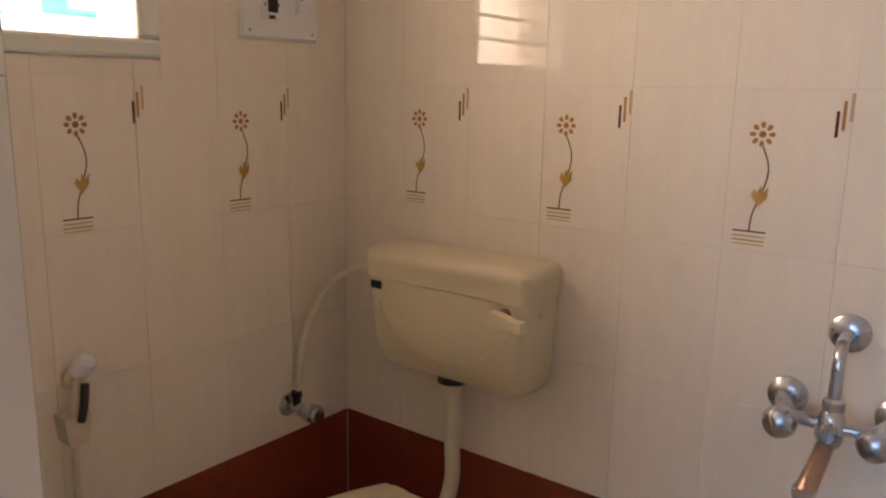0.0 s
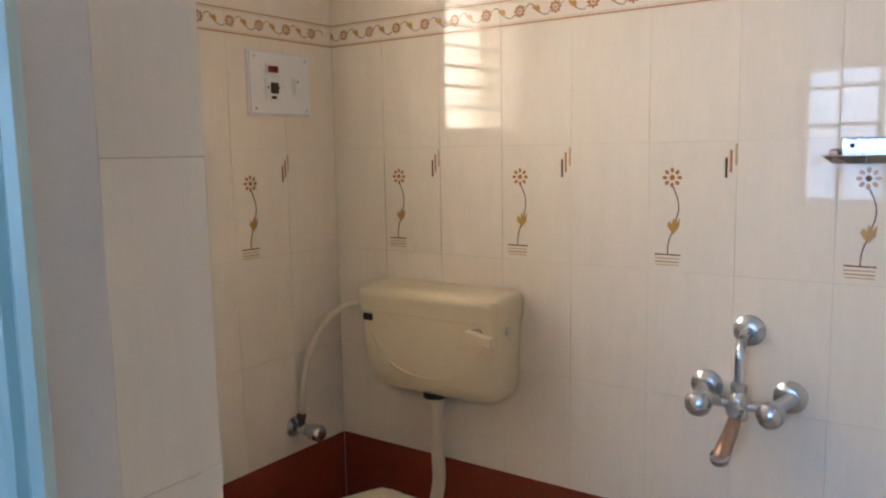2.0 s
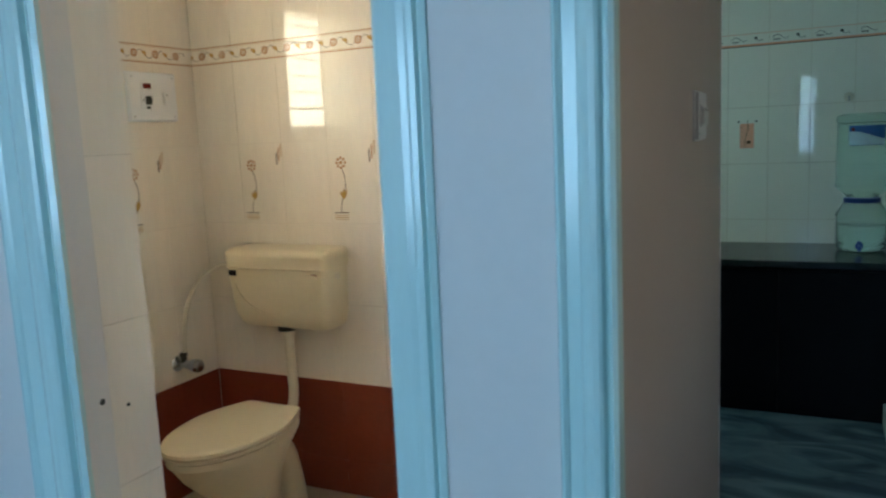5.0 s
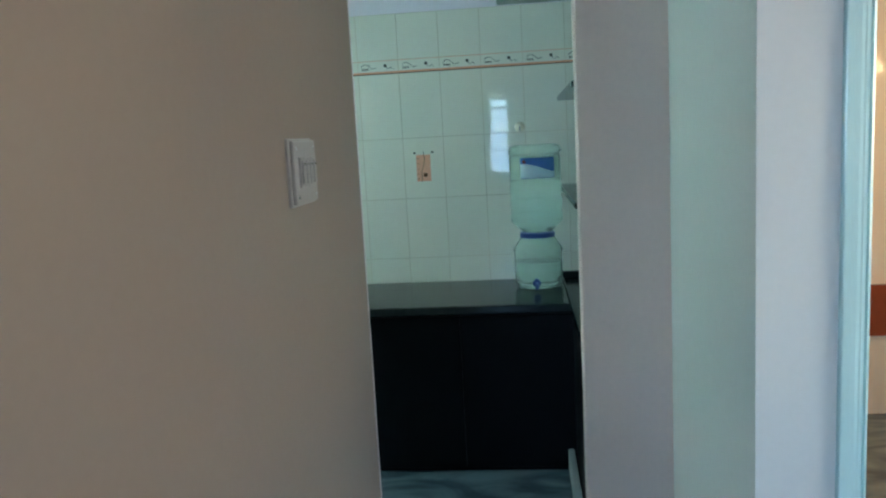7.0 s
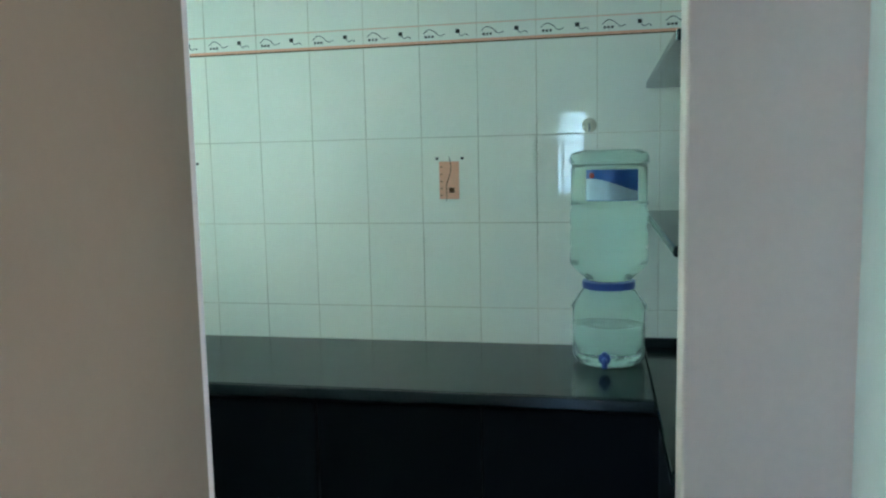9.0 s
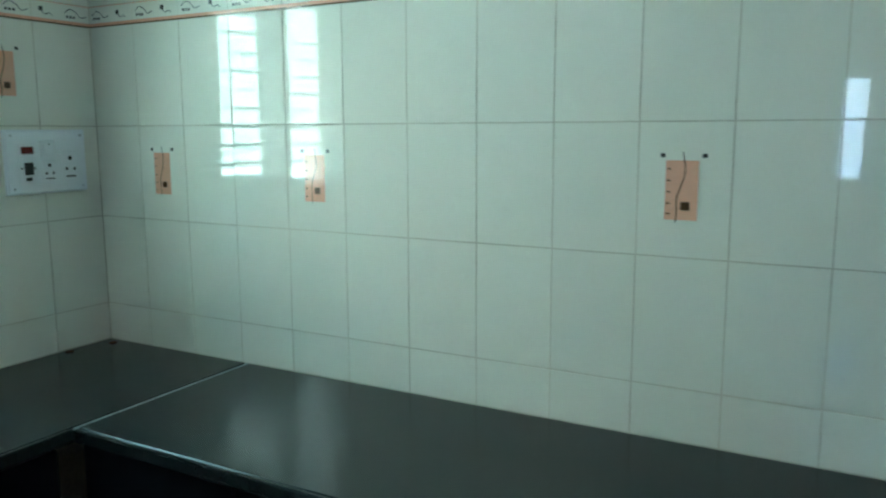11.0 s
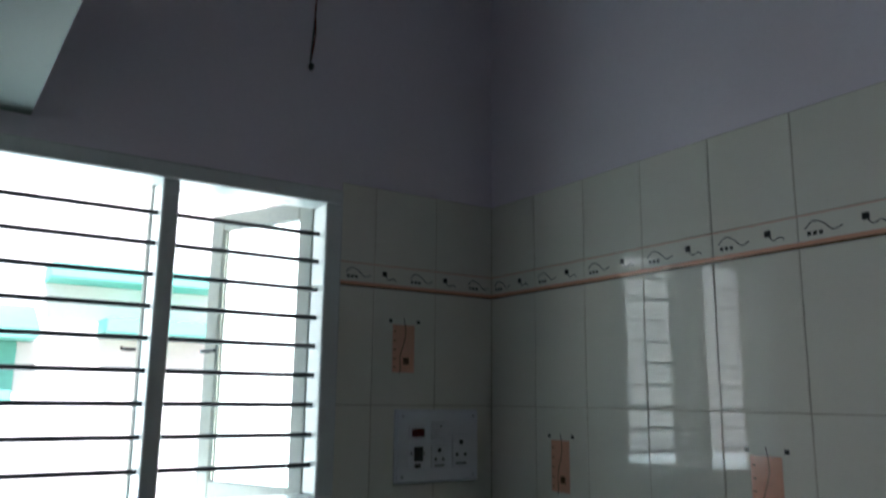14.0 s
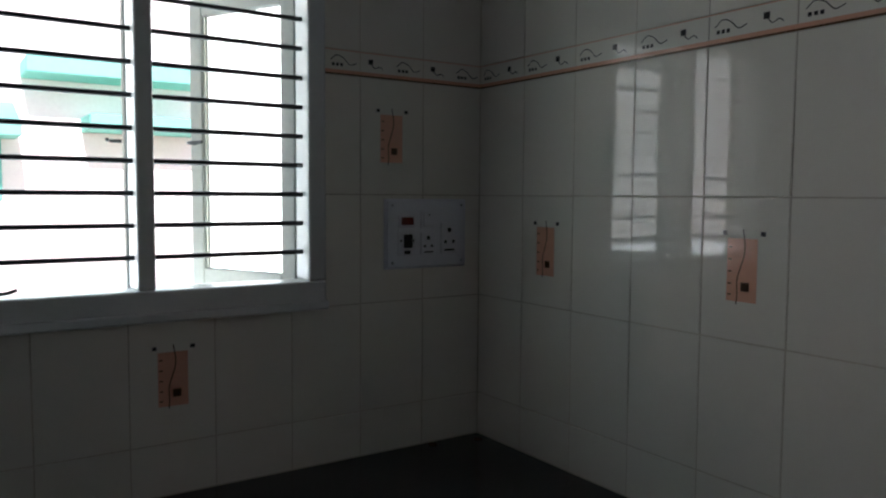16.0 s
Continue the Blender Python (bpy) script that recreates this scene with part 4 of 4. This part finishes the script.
def jet_spray():
    j = new("jet_spray")
    j.matrix_world = on_wall("y", (BX, 1.245, 0.79))
    tagged(j, "white hand spray hanging in its wall holder", "jet spray")
    part("holder", lathe([(0, 0), (0.022, 0), (0.022, 0.01), (0.014, 0.02), (0, 0.02)], 20, pose(0, 0.02, 0)), PIPE_WHITE, j, smooth=True)
    part("head", lathe([(0, 0), (0.018, 0.002), (0.021, 0.012), (0.021, 0.034), (0.014, 0.044), (0, 0.046)], 24, pose(0.0, 0.035, 0.020, -40, 12, 0)), SWITCH_WHITE, j, "round white spray head", smooth=True)
    part("trigger", tube([(-0.004, 0.02, 0.055), (-0.010, -0.02, 0.058), (-0.014, -0.055, 0.05)], 0.008, 10), BLACK, j, "black trigger", smooth=True)
    part("handle", tube([(0.0, 0.03, 0.035), (-0.01, -0.02, 0.035), (-0.016, -0.07, 0.03)], 0.013, 14), PIPE_WHITE, j, smooth=True)
    part("cup", loft([[(-0.016 + sx * w, y, z) for sx, z in ((-1, 0.001), (1, 0.001), (1, 0.043), (-1, 0.043))] for w, y in ((0.016, -0.108), (0.022, -0.098), (0.026, -0.055), (0.027, -0.046), (0.022, -0.045))]), PIPE_WHITE, j, "white open-sided holder")
    part("slot", box(0.0085, -0.092, 0.012, 0.0125, -0.058, 0.032, 0.001), BLACK, j, "dark slot of the holder")
    part("hose", tube([(-0.016, -0.09, 0.025), (-0.018, -0.2, 0.02), (-0.02, -0.4, 0.02), (-0.02, -0.62, 0.02)], 0.007, 10), PIPE_WHITE, j, smooth=True)
    return j


def bib_tap():
    t = thing("bib_tap", (1.635, BY, 0.655), "small chrome bib tap low on the tiled wall", "tap")
    part("flange", lathe([(0, 0), (0.026, 0), (0.024, 0.005), (0.014, 0.012), (0, 0.012)], 24, pose(0, 0, 0, 90, 0, 0)), CHROME, t, smooth=True)
    part("body", tube([(0, -0.008, 0), (0, -0.05, 0), (0, -0.085, -0.008), (0, -0.10, -0.045)], 0.0115, 14), CHROME, t, smooth=True)
    part("knob", lathe([(0, 0), (0.009, 0), (0.009, 0.02), (0.020, 0.024), (0.022, 0.038), (0.016, 0.048), (0, 0.05)], 18, pose(0, -0.05, 0.008)), CHROME, t, smooth=True)
    return t


cistern()
flush_pipe()
toilet()
angle_valve((BX, 1.795, 0.575))
supply_hose()
wall_mixer()
soap_dish()
jet_spray()
bib_tap()
switch_plate((BX, 1.79, 1.573), "y", 0.222, 0.168, (("indicator", -0.032, 0.038, 0.05, 0.03), ("breaker", -0.032, -0.015, 0.058, 0.06), ("rocker", 0.055, -0.005, 0.026, 0.05)), "white switch plate with breaker and red indicator on cream tiles")


# ---- outside the windows ----
structure("ground", box(-60, -60, -3.3, 60, 60, -3.2), GROUND, "dusty ground far below the windows")
structure("backdrop", box(-40.2, -60, -3.2, -40, 60, 30), OUT_WHITE, "pale haze of daylight beyond the neighbouring house")


def neighbour_house():
    h = thing("neighbour_house", (-5.4, 4.5, -3.2), "white plastered neighbouring house with teal ledges", "house")
    part("wall", box(-6, -6, 0, 0, 4.6, 6.6), OUT_WHITE, h)
    part("parapet", box(-6.1, -6.1, 6.6, 0.1, 4.7, 6.9, 0.02), OUT_WHITE, h)
    for z, y0, y1 in ((5.60, -1.05, 0.35), (5.18, -0.6, 0.35)):
        part("ledge", box(0, y0, z, 0.45, y1, z + 0.13, 0.01), TEAL, h, "teal painted concrete ledge")
    part("sunshade", prism([(0, 0), (0.6, 0), (0.6, 0.08), (0, 0.3)], -2.6, -1.1, pose(0, 0, 5.1) @ Matrix(((1, 0, 0, 0), (0, 0, 1, 0), (0, 1, 0, 0), (0, 0, 0, 1)))), TEAL, h, "sloping teal sunshade")
    part("shutter", box(-0.02, -2.3, 4.6, 0.04, -1.2, 5.1, 0.01), TEAL, h, "teal closed window shutter")
    part("porch_roof", prism([(0, 0), (1.6, -0.5), (1.6, -0.42), (0, 0.1)], 0.5, 4.0, pose(0, 0, 3.6) @ Matrix(((1, 0, 0, 0), (0, 0, 1, 0), (0, 1, 0, 0), (0, 0, 0, 1)))), ROOF_RED, h, "red tiled porch roof")
    return h


neighbour_house()


# ---- tiles, last ----
TILE_MESHES = {}


def tile_mesh(w, h, mat):
    """One glazed tile: its face has softened edges; x along the wall, y up, z out."""
    key = (round(w, 4), round(h, 4), mat.name)
    if key not in TILE_MESHES:
        b = bmesh.new()
        g, t, e = (0.0014 if mat == KIT_TILE else 0.0002 if mat == DADO_TILE else 0.0004), 0.0, (0.0009 if mat == KIT_TILE else 0.0005)
        loops = []
        for inset, z in ((g, -0.006), (g, t - e), (g + e, t)):
            loops.append([b.verts.new((sx * (w / 2 - inset), sy * (h / 2 - inset), z)) for sx, sy in ((-1, -1), (1, -1), (1, 1), (-1, 1))])
        for p, q in zip(loops, loops[1:]):
            for i in range(4):
                b.faces.new((p[i], p[(i + 1) % 4], q[(i + 1) % 4], q[i]))
        b.faces.new(loops[-1])
        b.normal_update()
        me = bpy.data.meshes.new("tile")
        b.to_mesh(me)
        b.free()
        me.materials.append(mat)
        TILE_MESHES[key] = me
    return TILE_MESHES[key]


def clip(r, hole):
    """The pieces of a tile (u0, v0, u1, v1) that a window leaves."""
    if hole is None or r[2] <= hole[0] or r[0] >= hole[2] or r[3] <= hole[1] or r[1] >= hole[3]:
        return [r]
    out = []
    if r[0] < hole[0]:
        out.append((r[0], r[1], hole[0], r[3]))
    if r[2] > hole[2]:
        out.append((hole[2], r[1], r[2], r[3]))
    a, c = max(r[0], hole[0]), min(r[2], hole[2])
    if r[1] < hole[1]:
        out.append((a, r[1], c, hole[1]))
    if r[3] > hole[3]:
        out.append((a, hole[3], c, r[3]))
    return [q for q in out if q[2] - q[0] > 0.008 and q[3] - q[1] > 0.008]


rnd = random.Random(5)


def lay(wall, u, at, cols, rows, mat, hole=None, name="tile"):
    """Tiles of one wall. at: the face's plane point with u = 0 and v = 0."""
    m = on_wall(u, at)
    for v0, v1 in zip(rows, rows[1:]):
        for u0, u1 in zip(cols, cols[1:]):
            for q in clip((u0, v0, u1, v1), hole):
                t = new(name, tile_mesh(q[2] - q[0], q[3] - q[1], mat))
                tilt = Euler((rnd.gauss(0, 0.0011), rnd.gauss(0, 0.0011), 0)).to_matrix().to_4x4()
                t.matrix_world = m @ Matrix.Translation(((q[0] + q[2]) / 2, (q[1] + q[3]) / 2, rnd.uniform(-0.0004, 0.0))) @ tilt
                t.parent = wall


def steps(a, b, s):
    out = [a]
    while out[-1] + s < b - 0.01:
        out.append(out[-1] + s)
    return [*out, b]


def flat(outline, z=0.0006, b=None):
    """A printed patch, raised by a hair."""
    b = b or bmesh.new()
    b.faces.new([b.verts.new((x, y, z)) for x, y in outline])
    return b


def rect(x0, y0, x1, y1, z=0.0006, b=None):
    return flat(((x0, y0), (x1, y0), (x1, y1), (x0, y1)), z, b)


def stroke(pts, w, z=0.0007, b=None):
    """A thin printed line along points."""
    b = b or bmesh.new()
    line = [Vector((x, y, 0)) for x, y in pts]
    edge = []
    for i, p in enumerate(line):
        d = (line[min(i + 1, len(line) - 1)] - line[max(i - 1, 0)]).normalized()
        s = Vector((-d.y, d.x, 0)) * w / 2
        edge.append((b.verts.new((p + s)[:2] + (z,)), b.verts.new((p - s)[:2] + (z,))))
    for (a, c), (d, e) in zip(edge, edge[1:]):
        b.faces.new((a, c, e, d))
    return b


def petals(r0, r1, n, wide, z=0.0007, cx=0.0, cy=0.0, b=None):
    b = b or bmesh.new()
    for k in range(n):
        a = 2 * math.pi * k / n
        pts = []
        for f, s in ((0, -0.3), (0.35, -0.9), (0.75, -0.85), (1, 0), (0.75, 0.85), (0.35, 0.9), (0, 0.3)):
            r = r0 + (r1 - r0) * f
            pts.append((cx + r * math.cos(a) - s * wide * math.sin(a), cy + r * math.sin(a) + s * wide * math.cos(a)))
        flat(pts, z, b)
    return b


def print_on(name, bms, wall, m):
    """A tile's printed design: one mesh a colour under its own part."""
    root = None
    for b, mat in bms:
        ob = part(name if root is None else "colour", b, mat)
        for f in ob.data.polygons:
            if f.normal.z < 0:
                f.flip()
        if root is None:
            root = ob
            ob.matrix_world = m
            ob.parent = wall
        else:
            ob.parent = root


def flower_print(wall, u, at):
    """A stemmed flower standing on four lines, and three slanting bars; at: the blossom's middle."""
    m = on_wall(u, at)
    stem = stroke([p[:2] for p in catmull([(0.003, -0.022, 0), (0.014, -0.05, 0), (0.016, -0.075, 0), (0.010, -0.10, 0), (0.002, -0.125, 0), (-0.006, -0.15, 0), (-0.008, -0.178, 0)], 5)], 0.0028)
    rect(-0.038, -0.181, 0.022, -0.178, 0.0008, stem)
    bud = flat([(0.004, -0.132), (-0.010, -0.112), (-0.006, -0.100), (0.001, -0.108), (0.005, -0.092), (0.012, -0.104), (0.020, -0.092), (0.018, -0.115)], 0.0009)
    rect(-0.038, -0.198, 0.020, -0.195, 0.0007, bud)
    flower = petals(0.011, 0.0235, 8, 0.0048)
    petals(0.0, 0.007, 6, 0.0035, 0.0008, b=flower)
    gold = rect(-0.038, -0.190, 0.021, -0.187)
    rect(-0.036, -0.205, 0.020, -0.2025, 0.0006, gold)
    for k, (x, y0, y1) in enumerate(((0.118, 0.0, 0.045), (0.128, 0.012, 0.062), (0.139, 0.028, 0.075))):
        rect(x, y0, x + 0.0055, y1, 0.0006, (stem, flower, gold)[k])
    print_on("flower_print", ((flower, MOTIF_ROSE), (stem, MOTIF_BROWN), (bud, MOTIF_GOLD), (gold, MOTIF_TAN)), wall, m)


def ribbon_print(wall, u, at):
    """An apricot panel with a dark wavy ribbon and a small square; at: the panel's upper left corner."""
    m = on_wall(u, at)
    panel = rect(0, -0.130, 0.070, 0)
    dark = stroke([p[:2] for p in catmull([(0.036, 0.018, 0), (0.041, -0.012, 0), (0.040, -0.035, 0), (0.032, -0.06, 0), (0.025, -0.085, 0), (0.026, -0.115, 0), (0.024, -0.136, 0)], 6)], 0.0026, 0.0009)
    rect(0.034, -0.108, 0.053, -0.090, 0.0010, dark)
    for y in (-0.02, -0.045, -0.07, -0.095, -0.118):
        rect(0.003, y, 0.011, y + 0.003, 0.0008, dark)
    dots = rect(-0.012, 0.006, -0.002, 0.015)
    rect(0.076, 0.006, 0.087, 0.015, 0.0006, dots)
    print_on("ribbon_print", ((panel, MOTIF_ORANGE), (dark, MOTIF_BROWN), (dots, MOTIF_GREY)), wall, m)


def flower_border(wall, u, at, length, h):
    """A border of blossoms and buds on a vine between two double lines."""
    m = on_wall(u, at)
    lines = rect(0, 0.003, length, 0.0065)
    rect(0, h - 0.006, length, h - 0.003, 0.0006, lines)
    thin = rect(0, 0.0095, length, 0.0108)
    rect(0, h - 0.0105, length, h - 0.0092, 0.0006, thin)
    vine, bloom, bud = bmesh.new(), bmesh.new(), bmesh.new()
    n = int(length / 0.2) + 1
    for k in range(n):
        x = 0.2 * k
        for s in range(2):
            c = x + 0.1 * s
            if c + 0.09 > length:
                continue
            mid = h * 0.5
            petals(0.006, 0.0165, 8, 0.0042, 0.0008, c + 0.052, mid, bloom)
            petals(0.0, 0.004, 5, 0.002, 0.0009, c + 0.052, mid, bloom)
            stroke([p[:2] for p in catmull([(c + 0.002, mid - 0.002, 0), (c + 0.014, mid - 0.012, 0), (c + 0.027, mid - 0.015, 0), (c + 0.038, mid - 0.006, 0)], 4)], 0.0018, 0.0007, vine)
            stroke([p[:2] for p in catmull([(c + 0.066, mid + 0.004, 0), (c + 0.078, mid + 0.014, 0), (c + 0.09, mid + 0.012, 0), (c + 0.1, mid, 0)], 4)], 0.0018, 0.0007, vine)
            flat([(c + 0.006, mid - 0.010), (c - 0.012, mid + 0.004), (c - 0.010, mid + 0.012), (c - 0.001, mid + 0.007), (c + 0.003, mid + 0.012), (c + 0.010, mid + 0.002)], 0.0009, bud)
    print_on("border_print", ((lines, MOTIF_ROSE), (thin, MOTIF_TAN), (vine, MOTIF_BROWN), (bloom, MOTIF_ROSE), (bud, MOTIF_GOLD)), wall, m)


def wave_border(wall, u, at, length, h):
    """A border of small squares, dots and wavy lines above a brown double line."""
    m = on_wall(u, at)
    base = rect(0, 0.0, length, 0.004)
    band = rect(0, 0.004, length, 0.013)
    rect(0, h - 0.003, length, h - 0.001, 0.0006, band)
    dark = bmesh.new()
    x = 0.02
    while x + 0.17 < length + 0.12:
        for k in range(3):
            if x + 0.012 * k + 0.008 < length:
                rect(x + 0.012 * k, h * 0.34, x + 0.012 * k + 0.008, h * 0.34 + 0.008, 0.0006, dark)
        if x + 0.075 < length:
            stroke([p[:2] for p in catmull([(x - 0.004, h * 0.56, 0), (x + 0.014, h * 0.76, 0), (x + 0.034, h * 0.66, 0), (x + 0.052, h * 0.42, 0), (x + 0.072, h * 0.5, 0)], 4)], 0.0024, 0.0008, dark)
        if x + 0.15 < length:
            rect(x + 0.108, h * 0.52, x + 0.122, h * 0.72, 0.0008, dark)
            stroke([p[:2] for p in catmull([(x + 0.118, h * 0.52, 0), (x + 0.128, h * 0.38, 0), (x + 0.142, h * 0.46, 0), (x + 0.152, h * 0.36, 0)], 4)], 0.0024, 0.0007, dark)
        x += 0.2
    print_on("border_print", ((band, MOTIF_ORANGE), (base, MOTIF_BROWN), (dark, MOTIF_GREY)), wall, m)


# bathroom: two rows of red dado, cream rows, border, cream rows above
BH0, BH1 = 1.692, 1.762
cols = steps(0.0, 1.86 - BX, 0.2)
rows_low = [BF, 0.19, 0.493]
rows_mid = [0.493, 0.792, 1.091, 1.391, BH0]
rows_top = [BH1, 2.06, 2.36, 2.66, TOP]
hole = (BW[0] - 0.055, BW[2] - 0.04, BW[1] + 0.055, BW[3] + 0.04)
ycols = [BY - 0.0005 - 0.2 * k for k in range(7)][::-1]
ycols = [0.715, *[y for y in ycols if y > 0.73]]
for wall, u, at, cc, hl in ((wall_bath_north, "x", (BX - 0.005, BY, 0), [0.005, *cols[1:]], None), (wall_bath_west, "y", (BX, 0, 0), ycols, hole)):
    lay(wall, u, at, cc, rows_low, DADO_TILE, hl)
    lay(wall, u, at, cc, rows_mid, BATH_TILE, hl)
    lay(wall, u, at, cc, [BH0, BH1], BATH_TILE, hl, "border_tile")
    lay(wall, u, at, cc, rows_top, BATH_TILE, hl)
for x in (0.309, 0.710, 1.111, 1.511):
    flower_print(wall_bath_north, "x", (x, BY, 1.309))
for y in (1.288, 1.673):
    flower_print(wall_bath_west, "y", (BX, y, 1.300))
flower_border(wall_bath_north, "x", (BX, BY, BH0), 1.80, BH1 - BH0)
flower_border(wall_bath_west, "y", (BX, BW[1] + 0.057, BH0), BY - BW[1] - 0.06, BH1 - BH0)
# the tiled reveal of the bathroom doorway
reveal = structure("wall_reveal", box(1.062, 0.594, 0, 1.1105, 0.7105, 2.06), GROUT, "cream tiled reveal beside the bathroom door")
lay(reveal, "y", (1.112, 0, 0), [0.596, 0.710], [0.05, 0.478, 0.778, 1.077, 1.376, 1.676, 2.05], BATH_TILE)

# kitchen: rows from the worktop up to the border, and one row above it
KH0, KH1 = 1.780, 1.846
krows = [CT, 0.871, 1.169, 1.466, KH0]
kcols = steps(0.0, KX1, 0.2)
khole = (KW[0] - 0.05, KW[2] - 0.055, KW[1] + 0.05, KW[3] + 0.042)
kycols = [KF, *[y for y in [KY - 0.4 - 0.2 * k for k in range(8)][::-1] if y > KF + 0.02], 3.93, KY]
for wall, u, at, cc, hl in ((wall_kitchen_north, "x", (0, KY, 0), kcols, None), (wall_kitchen_west, "y", (0, 0, 0), kycols, khole)):
    lay(wall, u, at, cc, krows, KIT_TILE, hl)
    lay(wall, u, at, cc, [KH0, KH1], KIT_TILE, hl, "border_tile")
    lay(wall, u, at, cc, [KH1, 2.062], KIT_TILE, hl)
for x in (0.263, 0.863, 1.861):
    ribbon_print(wall_kitchen_north, "x", (x, KY, 1.382))
ribbon_print(wall_kitchen_west, "y", (0, 3.791, 1.684))
ribbon_print(wall_kitchen_west, "y", (0, 3.194, 1.091))
wave_border(wall_kitchen_north, "x", (0, KY, KH0), KX1, KH1 - KH0)
wave_border(wall_kitchen_west, "y", (0, KW[1] + 0.052, KH0), KY - KW[1] - 0.052, KH1 - KH0)
